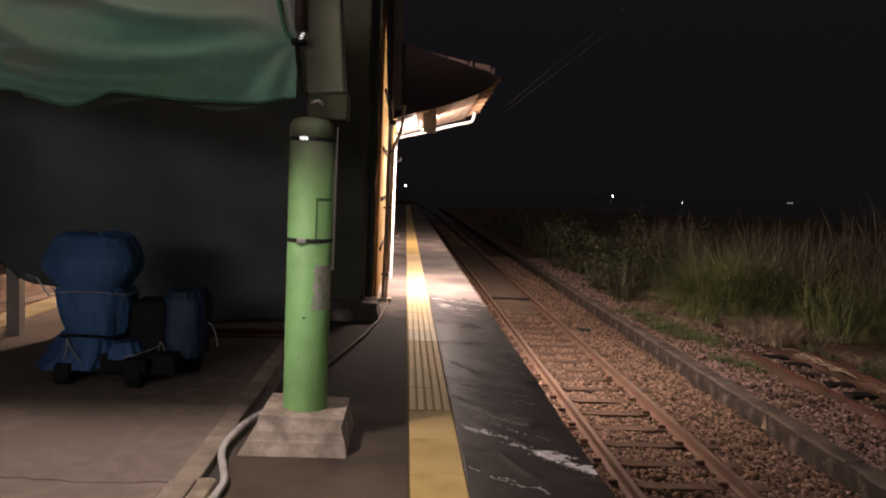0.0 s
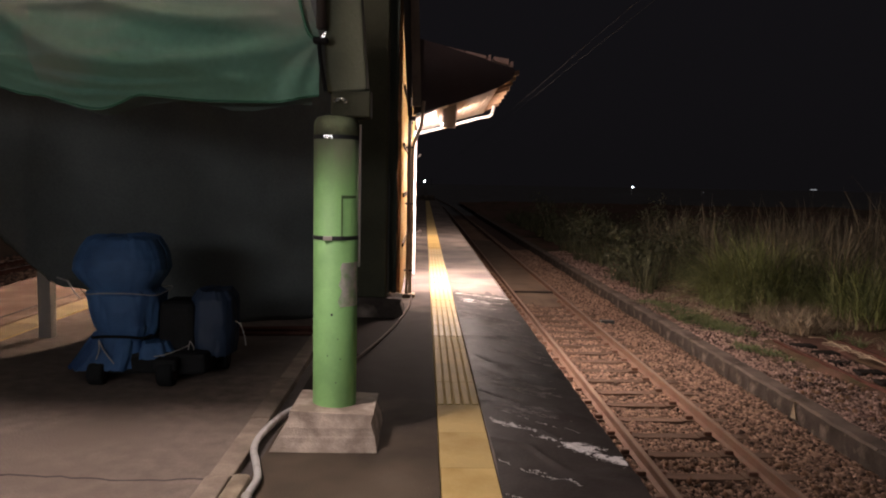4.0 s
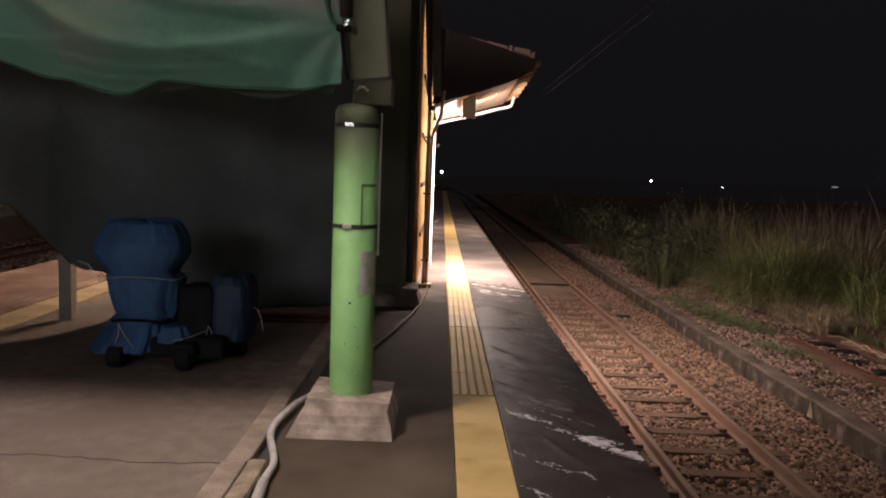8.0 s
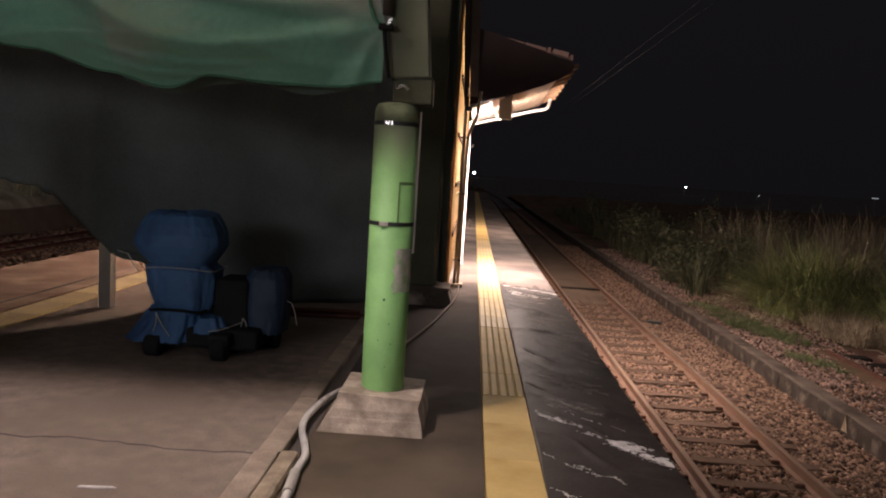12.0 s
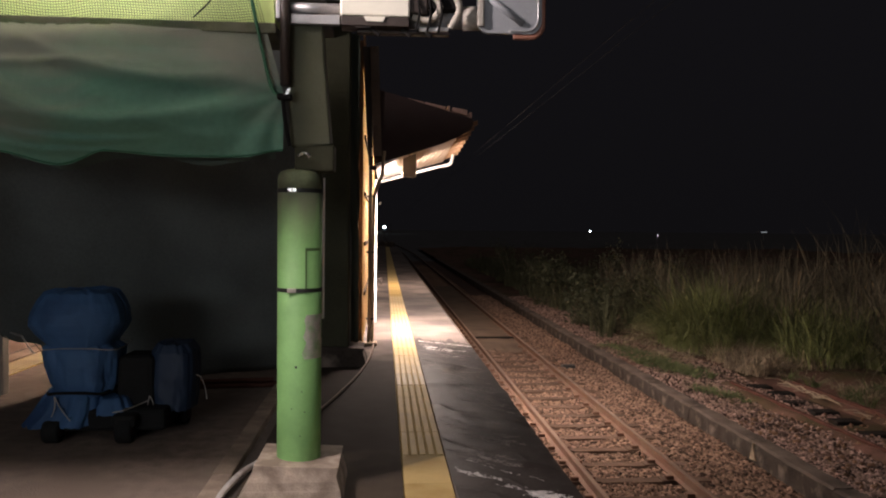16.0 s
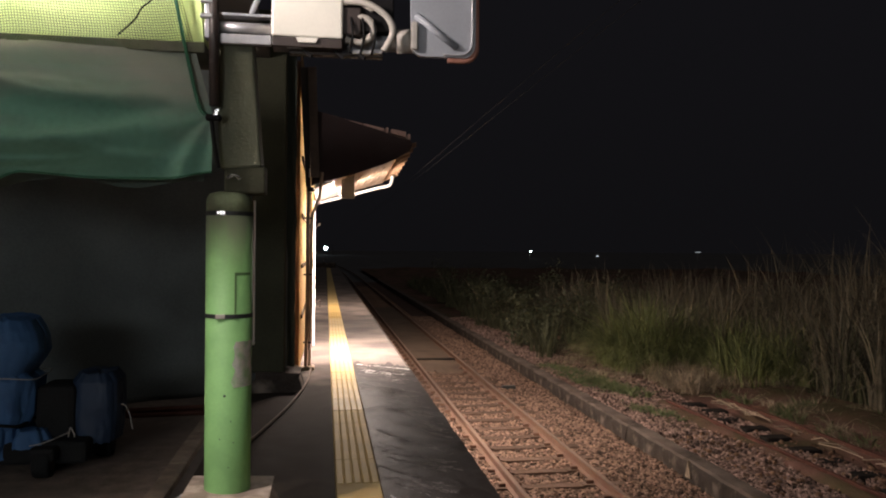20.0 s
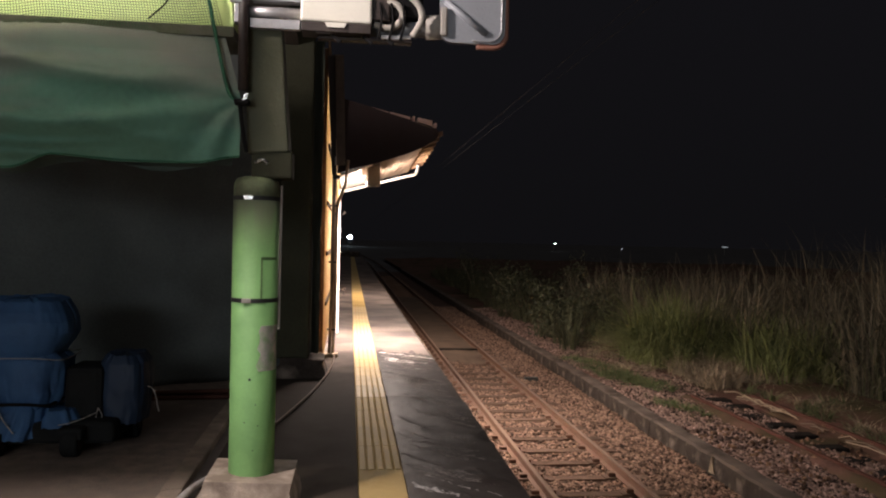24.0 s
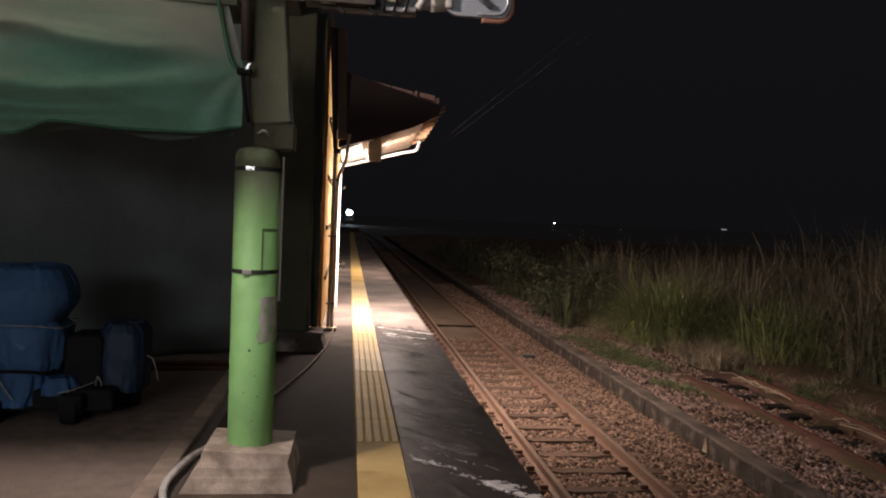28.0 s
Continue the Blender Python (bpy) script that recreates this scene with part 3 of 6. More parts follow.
tactile("far_tactile_strip", -4.27, -3.93, -10.0, 17.4, "faded yellow tactile paving strip at the far platform edge", TILE_FADED)

# coping along the edge
coping_mesh = None
for i in range(36):
    ob = part("coping_stone", box(PLAT_R - 0.02, 0, -0.17, PLAT_R + 0.03, 1.992, -0.008, 0.01), OLDWALL, platform) if coping_mesh is None else link("coping_stone", coping_mesh, OLDWALL, platform)
    coping_mesh = ob.data
    ob.location = (0, -4 + 2 * i, 0)


# black plastic sheet lying rippled between the strip and the edge
def sheet_z(x, y):
    s = y + 0.95 * x + 0.35 * fbm(x * 0.9, y * 0.6, 4.0)
    ridge = max(0.0, math.sin(s * 5.5 + 3.0 * fbm(x * 0.6, y * 0.45, 2.0))) ** 6
    fine = max(0.0, math.sin(s * 13 + 4.0 * fbm(x * 1.1, y * 0.8, 6.0))) ** 8
    gate = max(0.0, min(1.0, 0.5 + 1.3 * fbm(x * 1.3, y * 0.9, 11.0)))
    gate2 = max(0.0, min(1.0, 0.3 + 1.5 * fbm(x * 1.7, y * 1.2, 31.0)))
    return 0.004 + 0.026 * ridge * gate + 0.011 * fine * gate2 + 0.003 * abs(fbm(x * 5, y * 4, 8.0))


def sheet_at(u, v):
    x = 0.43 + u * 0.74
    y = -3.8 + v * 14.6 + max(0.0, v - 0.9) * (8.0 * fbm(x * 2.3, 5.0) + 5.0 * fbm(x * 9, 8.0))
    return (x + 0.012 * fbm(y * 1.5, u * 3, 20), y, sheet_z(x, y))


tagged(cloth("plastic_sheet", 40, 520, sheet_at, SHEET), "black rippled plastic sheet lying on the platform edge", "plastic sheet")

streak_rng = random.Random(77)


def streak(x0, y0, x1, y1, width, fill, seed, bow=0.05):
    """A thin curling line of worn paint, used for painted sheen too, with a feathered band of flakes along one side of
    it.
    """
    rg = random.Random(seed)
    V, F = [], []
    length = math.hypot(x1 - x0, y1 - y0)
    ax, ay = (x1 - x0) / length, (y1 - y0) / length

    def dab(t, off, l, w, a):
        wob = bow * fbm(t * 2.2 + seed * 3.1, seed * 2.3) + 0.012 * fbm(t * 14 + seed, seed * 1.1)
        x, y = x0 + (x1 - x0) * t - ay * (wob + off), y0 + (y1 - y0) * t + ax * (wob + off)
        c, s_ = math.cos(a), math.sin(a)
        b0 = len(V)
        for dx, dy in ((-l, -w), (l * 0.8, -w * 0.6), (l, w * 0.7), (-l * 0.7, w)):
            px, py = min(x + dx * c - dy * s_, 1.165), y + dx * s_ + dy * c
            V.append((px, py, sheet_z(px, py) + 0.002))
        F.append((b0, b0 + 1, b0 + 2, b0 + 3))

    heading = math.atan2(y1 - y0, x1 - x0)
    # the line itself, broken where the paint has gone
    steps = int(length / 0.006)
    for i in range(steps):
        t = i / steps
        if fbm(t * 6 + seed, seed * 1.7) < -0.12:
            continue
        dab(t, rg.gauss(0, 0.0015), 0.006, rg.uniform(0.0010, 0.0032), heading + rg.gauss(0, 0.3))
    # flakes that thin out away from it
    for i in range(int(fill * length)):
        t = rg.random()
        off = abs(rg.gauss(0, width)) if rg.random() < 0.85 else -abs(rg.gauss(0, width * 0.4))
        x, y = x0 + (x1 - x0) * t, y0 + (y1 - y0) * t + off
        if fbm(x * 9 + seed, y * 9, 2.0) + 0.5 * fbm(x * 25, y * 25, seed) < -0.05 + off * 2.0:
            continue
        dab(t, off, rg.uniform(0.003, 0.012), rg.uniform(0.001, 0.0035), heading + rg.gauss(0, 0.45))
    return V, F


streak_v, streak_f = [], []
for spec in ((0.49, 10.15, 1.03, 9.69, 0.022, 3600, 41, 0.03), (0.70, 10.56, 1.15, 10.14, 0.022, 3200, 42, 0.03), (0.47, 10.70, 0.66, 10.52, 0.018, 2600, 43, 0.03), (0.77, 9.42, 0.95, 9.31, 0.014, 900, 44, 0.03),
             (0.53, 10.0, 0.86, 9.72, 0.018, 2200, 45, 0.03), (0.86, 4.47, 1.165, 4.10, 0.050, 9000, 1, 0.02), (0.70, 4.62, 0.90, 4.40, 0.018, 900, 21, 0.03), (0.45, 4.95, 0.72, 4.66, 0.014, 350, 2, 0.05),
             (0.48, 4.88, 0.62, 4.77, 0.016, 1600, 3, 0.03), (0.45, 4.20, 0.80, 3.78, 0.006, 160, 4, 0.08), (0.44, 3.72, 0.55, 3.50, 0.008, 260, 5, 0.08),
             (0.50, 3.62, 0.66, 3.40, 0.010, 220, 25, 0.07), (0.86, 3.60, 1.02, 3.42, 0.012, 200, 6, 0.06), (0.55, 5.12, 0.98, 4.64, 0.010, 120, 9, 0.06), (0.60, 4.04, 0.72, 3.90, 0.010, 260, 13, 0.06)):
    v, f = streak(*spec)
    streak_f += [tuple(k + len(streak_v) for k in q) for q in f]
    streak_v += v
# fainter streaks further along: the ridges' reflections painted in grey
sheen_v, sheen_f = [], []
for k in range(56):
    x0 = streak_rng.uniform(0.44, 0.75)
    y0 = streak_rng.uniform(5.2, 10.8)
    run = streak_rng.uniform(0.15, 0.5)
    v, f = streak(x0, y0, min(1.12, x0 + run), y0 - run * streak_rng.uniform(0.9, 1.4), 0.022, streak_rng.uniform(200, 700), 200 + k, 0.035)
    sheen_f += [tuple(q + len(sheen_v) for q in g) for g in f]
    sheen_v += v
for spec in ((0.895, 7.08, 1.11, 6.57, 0.045, 1500, 51, 0.03), (0.49, 6.07, 0.72, 5.84, 0.035, 1400, 52, 0.03), (0.80, 5.70, 0.97, 5.54, 0.03, 1200, 53, 0.03), (0.48, 8.75, 0.95, 8.2, 0.16, 2600, 54, 0.05), (0.62, 7.7, 1.05, 7.2, 0.08, 1500, 55, 0.05)):
    v, f = streak(*spec)
    sheen_f += [tuple(q + len(sheen_v) for q in g) for g in f]
    sheen_v += v
sheen_mesh = bpy.data.meshes.new("scratches")
sheen_mesh.from_pydata(sheen_v, [], sheen_f)
tagged(link("scratches", sheen_mesh, SHEEN), "faint grey sheen of the ridges painted across the black sheet", "paint streak", kind="stuff")
streak_mesh = bpy.data.meshes.new("paint_streaks")
streak_mesh.from_pydata(streak_v, [], streak_f)
tagged(link("paint_streaks", streak_mesh, SCUFF), "whitish flaked paint streaks on the black sheet", "paint streak", kind="stuff")

# fence across the platform end
end_fence = tagged(empty("end_fence"), "low dark concrete barrier at the platform's end", "barrier")
part("panel", box(-1.2, PLAT_END - 0.3, 0, 0.9, PLAT_END - 0.15, 0.42, 0.02), OLDWALL, end_fence)
for x in (-1.0, -0.2, 0.6):
    part("post", box(x, PLAT_END - 0.36, 0, x + 0.12, PLAT_END - 0.30, 0.5, 0.01), OLDWALL, end_fence)


# ---- tracks ----
def rail_profile():
    return [(-0.061, -0.14), (0.061, -0.14), (0.061, -0.128), (0.012, -0.112), (0.009, -0.035), (0.033, -0.026), (0.033, -0.004), (0.026, 0.0),
            (-0.026, 0.0), (-0.033, -0.004), (-0.033, -0.026), (-0.009, -0.035), (-0.012, -0.112), (-0.061, -0.128)]


def rail(parent, x_of, z_of, ys, mat, top=None, name="rail"):
    b = bmesh.new()
    rings = []
    for y in ys:
        rings.append([b.verts.new((x_of(y) + p[0], y, z_of(y) + p[1])) for p in rail_profile()])
    n = len(rings[0])
    for a, c in zip(rings, rings[1:]):
        for k in range(n):
            f = b.faces.new((a[k], a[(k + 1) % n], c[(k + 1) % n], c[k]))
            if k == 7 and top:
                f.material_index = 1
    b.faces.new(rings[0])
    b.faces.new(rings[-1][::-1])
    bmesh.ops.recalc_face_normals(b, faces=b.faces[:])
    ob = part(name, b, mat, parent)
    if top:
        ob.data.materials.append(top)
    return ob


main_ys = list(np.arange(-10, 78, 4.0)) + list(np.arange(78, 215, 6.0)) + list(np.arange(215, 1150, 60.0))
main_track = tagged(empty("main_track"), "railway track with rust-brown rails on concrete sleepers", "railway track", kind="structure")
GAUGE = 1.19
for s in (-0.5, 0.5):
    rail(main_track, lambda y, s=s: track_x(y) + s * GAUGE, track_z, main_ys, RUST, RAILTOP)


def sleeper_bm():
    b = prism([(-0.115, 0.0), (0.115, 0.0), (0.085, 0.17), (-0.085, 0.17)], "x", -1.0, 1.0)
    for v in b.verts:
        v.co = Vector((v.co.x, v.co.y, v.co.z))
    # dished in the middle as cast
    for x0 in (-0.78, 0.38):
        box(x0, -0.09, 0.165, x0 + 0.40, 0.09, 0.185, 0.008, b)
    return b


sl_mesh = None
clip_mesh = None
for i in range(94):
    y = 3.87 + i * 0.655
    ob = part("sleeper", sleeper_bm(), SLEEPER, main_track) if sl_mesh is None else link("sleeper", sl_mesh, SLEEPER, main_track)
    sl_mesh = ob.data
    ob.location = (track_x(y), y + 0.012 * math.sin(i * 2.7), RAIL_Z - 0.325)
    if y < 26:
        for s in (-0.5, 0.5):
            for d in (-1, 1):
                c = part("rail_clip", box(-0.05, -0.045, 0, 0.05, 0.045, 0.05, 0.012), RUST, main_track) if clip_mesh is None else link("rail_clip", clip_mesh, RUST, main_track)
                clip_mesh = c.data
                c.location = (track_x(y) + s * GAUGE + d * 0.105, y, RAIL_Z - 0.142)
part("track_bed", box(0.95, -14, -1.7, 4.93, 74, RAIL_Z - 0.195), BED, main_track, "dusty ballast bed")
# trodden fill between the rails where the crossing was, with a dark joint across it
def fill_at(u, v):
    y = 16.4 + 24 * v
    x = track_x(y) - 0.53 + 1.06 * u
    ragged = max(0.0, min(1.0, (y - 18.3 - 0.6 * fbm(x * 4, 1.0)) / 1.6))
    return (x, y, RAIL_Z - 0.24 + 0.145 * ragged + 0.012 * fbm(x * 3, y * 1.5, 4))


cloth("trodden_fill", 16, 150, fill_at, SAND, main_track, "smooth dusty earth fill between the rails")
part("crossing_plate", box(track_x(21) - 0.56, 20.9, RAIL_Z - 0.13, track_x(21) + 0.56, 21.06, RAIL_Z - 0.055, 0.01), OLDTIE, main_track, "dark plate across the track")
part("stray_tie_end", box(3.98, 16.75, RAIL_Z - 0.2, 4.28, 16.9, RAIL_Z - 0.10, 0.01), STRAP, main_track, "dark stub of a tie end")


def stones(name, count, place, size, mat, seed):
    """Broken stones as one mesh, each a rough eight-cornered lump."""
    rng = np.random.default_rng(seed)
    base = np.array([[-1, -1, -1], [1, -1, -1], [1, 1, -1], [-1, 1, -1], [-1, -1, 1], [1, -1, 1], [1, 1, 1], [-1, 1, 1]], float) * 0.5
    quads = np.array([[0, 3, 2, 1], [4, 5, 6, 7], [0, 1, 5, 4], [1, 2, 6, 5], [2, 3, 7, 6], [3, 0, 4, 7]])
    P = place(rng, count)
    n = len(P)
    V = base[None] * (1 + rng.uniform(-0.38, 0.38, (n, 8, 3)))
    V *= size * rng.uniform(0.55, 1.3, (n, 1, 1)) * rng.uniform(0.65, 1.25, (n, 1, 3))
    q = rng.normal(size=(n, 4))
    q /= np.linalg.norm(q, axis=1)[:, None]
    w, x, y, z = q.T
    R = np.stack([np.stack([1 - 2 * (y * y + z * z), 2 * (x * y - z * w), 2 * (x * z + y * w)], -1),
                  np.stack([2 * (x * y + z * w), 1 - 2 * (x * x + z * z), 2 * (y * z - x * w)], -1),
                  np.stack([2 * (x * z - y * w), 2 * (y * z + x * w), 1 - 2 * (x * x + y * y)], -1)], -2)
    V = np.einsum("nij,nkj->nki", R, V) + P[:, None]
    F = (quads[None] + 8 * np.arange(n)[:, None, None]).reshape(-1, 4)
    me = bpy.data.meshes.new(name)
    me.vertices.add(8 * n)
    me.vertices.foreach_set("co", V.ravel())
    me.loops.add(F.size)
    me.loops.foreach_set("vertex_index", F.ravel())
    me.polygons.add(len(F))
    me.polygons.foreach_set("loop_start", np.arange(0, F.size, 4))
    me.update(calc_edges=True)
    return me


def ballast_place(rng, n):
    y = 5.5 + 30 * rng.random(n) ** 1.35
    x = rng.uniform(1.25, 4.92, n)
    d = np.abs(x - 3.03)
    z = RAIL_Z - 0.178 + 0.014 * np.sin(x * 5 + y * 2) - 0.006 * np.clip(d - 0.9, 0, 1)
    off = np.abs((y - 3.87 + 0.3275) % 0.655 - 0.3275)
    keep = (off > 0.105) | (d > 1.0) | (rng.random(n) < 0.04)
    z += np.where(d < 0.45, -0.012, 0.0)
    return np.c_[x, y, z][keep]


def near_ballast_place(rng, n):
    return np.c_[rng.uniform(1.25, 4.92, n), rng.uniform(-9, 5.6, n), np.full(n, RAIL_Z - 0.185)]


tagged(link("near_ballast", stones("near_ballast", 14000, near_ballast_place, 0.052, STONE, 4), STONE), "rust-brown broken stone ballast beside the platform", "ballast", kind="stuff")
tagged(link("ballast", stones("ballast", 98000, ballast_place, 0.038, STONE, 3), STONE), "rust-brown broken stone ballast round the sleepers", "ballast", kind="stuff")

# the nearest stones lie singly
stone_meshes = []
rng = random.Random(61)
for k in range(10):
    me = stones("ballast_stone", 1, lambda r, n: np.zeros((1, 3)), 0.047, LOOSE_STONE, 300 + k)
    stone_meshes.append(me)
single = 0
while single < 290:
    x, y = rng.uniform(2.0, 4.85), rng.uniform(6.1, 8.2)
    if abs((y - 3.87 + 0.3275) % 0.655 - 0.3275) < 0.13 and abs(x - 3.03) < 1.05 or min(abs(x - 2.435), abs(x - 3.625)) < 0.09:
        continue
    me = stone_meshes[single % 10]
    ob = link("ballast_stone", me, LOOSE_STONE if not me.materials else None, main_track)
    ob.matrix_basis = pose(x, y, RAIL_Z - 0.160 - 0.006 * max(0, min(1, abs(x - 3.03) - 0.9)), rng.uniform(0, 360), rng.uniform(0, 360), rng.uniform(0, 360))
    single += 1

# old low wall beyond the track, cast in lengths
old_wall = tagged(empty("low_wall"), "low blackened concrete retaining wall beside the track", "wall", kind="structure")
def wall_length(seed):
    b = bmesh.new()
    profile = ((4.93, -1.7), (4.935, -1.56), (4.94, -1.45), (4.945, -1.35), (4.955, -1.268), (4.985, -1.245), (5.08, -1.24), (5.20, -1.24), (5.22, -1.7))
    rows = []
    for k in range(19):
        y = 1.99 * k / 18
        row = []
        for x, z in profile:
            w = 0.0 if z < -1.6 else 1.0
            row.append(b.verts.new((x + w * 0.022 * fbm(y * 3.1 + seed, z * 6, 1.0), y, z + w * 0.020 * fbm(y * 2.6 + seed, x * 5, 2.0))))
        rows.append(row)
    for r0, r1 in zip(rows, rows[1:]):
        for k in range(len(profile) - 1):
            b.faces.new((r0[k], r0[k + 1], r1[k + 1], r1[k])).material_index = 1 if k in (4, 5, 6) else 0
    b.faces.new(rows[0])
    b.faces.new(rows[-1][::-1])
    bmesh.ops.recalc_face_normals(b, faces=b.faces[:])
    return b


wall_meshes = []
for i in range(40):
    if len(wall_meshes) < 5:
        ob = part("wall_length", wall_length(i * 7.3), OLDWALL, old_wall)
        ob.data.materials.append(WALLTOP)
        wall_meshes.append(ob.data)
    else:
        ob = link("wall_length", wall_meshes[i % 5], OLDWALL, old_wall)
    ob.location = (0.005 * math.sin(i * 1.9), -6 + 2 * i, 0.003 * math.sin(i * 2.7))
part("broken_stub", prism([(9.72, -1.46), (9.88, -1.47), (9.83, -1.33), (9.795, -1.24), (9.78, -1.31)], "x", 4.925, 4.96), CURB, old_wall, "pale broken edge of the wall")


# raised ground behind it, uneven
def terrace_at(u, v):
    x = 5.15 + 60 * u ** 2.2
    y = -12 + 130 * v
    z = -1.31 + 0.05 * fbm(x * 0.7, y * 0.5, 3) + 0.25 * max(0, min(1, (x - 7.3) / 2)) * (0.6 + fbm(x * 0.3, y * 0.2, 6))
    return (x, y, z)


tagged(cloth("terrace", 70, 200, terrace_at, SOIL), "uneven red-brown soil and gravel behind the low wall", "ground", kind="structure")


def terrace_stone_place(rng, n):
    y = 6.5 + 26 * rng.random(n) ** 1.4
    x = 5.2 + 1.9 * rng.random(n) ** 1.2
    return np.c_[x, y, -1.285 + 0.03 * np.sin(3 * x + 2 * y)]


tagged(link("terrace_stones", stones("terrace_stones", 22000, terrace_stone_place, 0.037, GRAVEL, 5), GRAVEL), "loose brown stones between the disused rails", "gravel", kind="stuff")

siding = tagged(empty("disused_track"), "disused red-rusted siding half buried in soil and weeds", "railway track", kind="structure")
for x in (6.40, 7.60):
    rail(siding, lambda y, x=x: x, lambda y: -1.17, list(np.arange(-8, 13.9, 4.0)) + [13.6], OLD_RUST)
# short black blocks stand in for the dark pits along the siding
pit_mesh = None
for i in range(17):
    y = 3 + i * 0.66
    ob = part("sleeper", box(-0.02, -0.13, -0.15, 0.40, 0.13, 0.0, 0.03), OLDTIE, siding) if pit_mesh is None else link("sleeper", pit_mesh, OLDTIE, siding)
    pit_mesh = ob.data
    ob.location = (6.76 + 0.05 * math.sin(i * 3.1), y, -1.235 + 0.01 * math.sin(i * 2.2))
near_stone = [stones("stone", 1, lambda r, n: np.zeros((1, 3)), 0.043, LOOSE_STONE, 400 + k) for k in range(8)]
rng = random.Random(62)
for i in range(240):
    x, y = rng.uniform(5.3, 7.6), rng.uniform(7.6, 11.5)
    ob = link("stone", near_stone[i % 8], LOOSE_STONE, siding)
    ob.matrix_basis = pose(x, y, -1.262 + 0.03 * math.sin(3 * x + 2 * y), rng.uniform(0, 360), rng.uniform(0, 360), rng.uniform(0, 360))
def soil_band(x0, x1, seed):
    """A low ridge of red soil washed along a rail."""
    def at(u, v):
        y = 2.0 + 11.8 * v
        x = x0 + (x1 - x0) * u + 0.05 * fbm(y * 1.1, seed)
        return (x, y, -1.33 + (0.115 + 0.02 * fbm(x * 3, y * 2, seed)) * math.sin(math.pi * u) ** 0.6)
    return at


cloth("soil_ridge", 12, 120, soil_band(6.20, 6.62, 3.0), SOIL, siding, "red soil washed over the sleepers")
cloth("soil_ridge", 12, 120, soil_band(7.42, 7.95, 9.0), SOIL, siding)
# dead stalks lying along the inner rail
rng = random.Random(4)
stalks = bmesh.new()
for i in range(34):
    y = rng.uniform(7, 13.2)
    x = 7.24 + rng.gauss(0, 0.035)
    L = rng.uniform(0.3, 0.9)
    tube([(x, y, -1.17 + rng.uniform(0, 0.05)), (x + rng.uniform(-0.03, 0.03), y + L / 2, -1.14 + rng.uniform(0, 0.05)), (x + rng.uniform(-0.06, 0.06), y + L, -1.18)], 0.007, 5, stalks)
tagged(part("dead_stalks", stalks, DRYREED), "pale dry stalks lying along the rusted rail", "dead grass", kind="stuff")


# ---- reeds ----
def blades(name, clumps, mat, seed):
    """Curved, tapering blades in clumps: (x, y, z, height, spread, count)."""
    rng = np.random.default_rng(seed)
    V, F = [], []
    k = 0
    for cx, cy, cz, hgt, spread, count in clumps:
        n = int(count)
        a = rng.uniform(0, 2 * np.pi, n)
        r = spread * 0.35 * np.sqrt(rng.random(n))
        lean = spread * rng.uniform(0.1, 1.7, n) * (0.6 + hgt / 2.5)
        L = hgt * rng.uniform(0.45, 1.08, n)
        w = rng.uniform(0.005, 0.018, n) * (0.7 + 0.25 * hgt)
        la = a + rng.normal(0, 0.6, n)
        bx, by = cx + r * np.cos(a), cy + r * np.sin(a)
        seg = 6
        t = np.linspace(0, 1, seg + 1)
        droop = rng.uniform(0.05, 0.95, n)
        for i in range(n):
            px = bx[i] + lean[i] * np.cos(la[i]) * t ** 2
            py = by[i] + lean[i] * np.sin(la[i]) * t ** 2
            pz = cz + L[i] * (t - droop[i] * t ** 3)
            ww = w[i] * (1 - t ** 1.6) + 0.0008
            sx, sy = -np.sin(la[i]) * ww, np.cos(la[i]) * ww
            pts = np.empty((2 * (seg + 1), 3))
            pts[0::2] = np.c_[px - sx, py - sy, pz]
            pts[1::2] = np.c_[px + sx, py + sy, pz]
            V.append(pts)
            for s in range(seg):
                b = k + 2 * s
                F.append((b, b + 1, b + 3, b + 2))
            k += 2 * (seg + 1)
    V = np.concatenate(V)
    F = np.array(F)
    me = bpy.data.meshes.new(name)
    me.vertices.add(len(V))
    me.vertices.foreach_set("co", V.ravel())
    me.loops.add(F.size)
    me.loops.foreach_set("vertex_index", F.ravel())
    me.polygons.add(len(F))
    me.polygons.foreach_set("loop_start", np.arange(0, F.size, 4))
    me.update(calc_edges=True)
    return link(name, me, mat)


rng = random.Random(11)
big, dry, low, stub, thicket = [], [], [], [], []
# the large green tuft and its neighbours
for i in range(90):
    a, r = rng.uniform(0, 6.28), rng.random() ** 0.6
    big.append((8.0 + 0.95 * r * math.cos(a), 18.2 + 1.3 * r * math.sin(a), -1.27, rng.uniform(1.2, 2.3) * (1.12 - 0.3 * r), 0.95, 70))
for i in range(60):
    big.append((rng.uniform(8.6, 10.4), rng.uniform(14.6, 18.0), -1.27, rng.uniform(1.0, 2.0), 0.8, 60))
for i in range(60):
    thicket.append((rng.uniform(10.0, 15.5), rng.uniform(10.5, 15), -1.27, rng.uniform(1.0, 2.2), 0.8, 50))
# tall dry stand behind, thicker and higher towards the open field
for i in range(240):
    y = rng.uniform(15, 30)
    x = 7.9 + 0.05 * (y - 15) + 8.0 * rng.random() ** 1.2
    dry.append((x, y + 1.5, -1.27, rng.uniform(1.6, 2.7) + 0.06 * (x - 8), 0.55, 60))
for i in range(120):
    dry.append((rng.uniform(10.0, 17), rng.uniform(10, 17), -1.27, rng.uniform(2.0, 3.1), 0.7, 56))
for i in range(110):
    dry.append((rng.uniform(12.5, 20), rng.uniform(13, 22), -1.27, rng.uniform(3.0, 4.4), 0.8, 50))
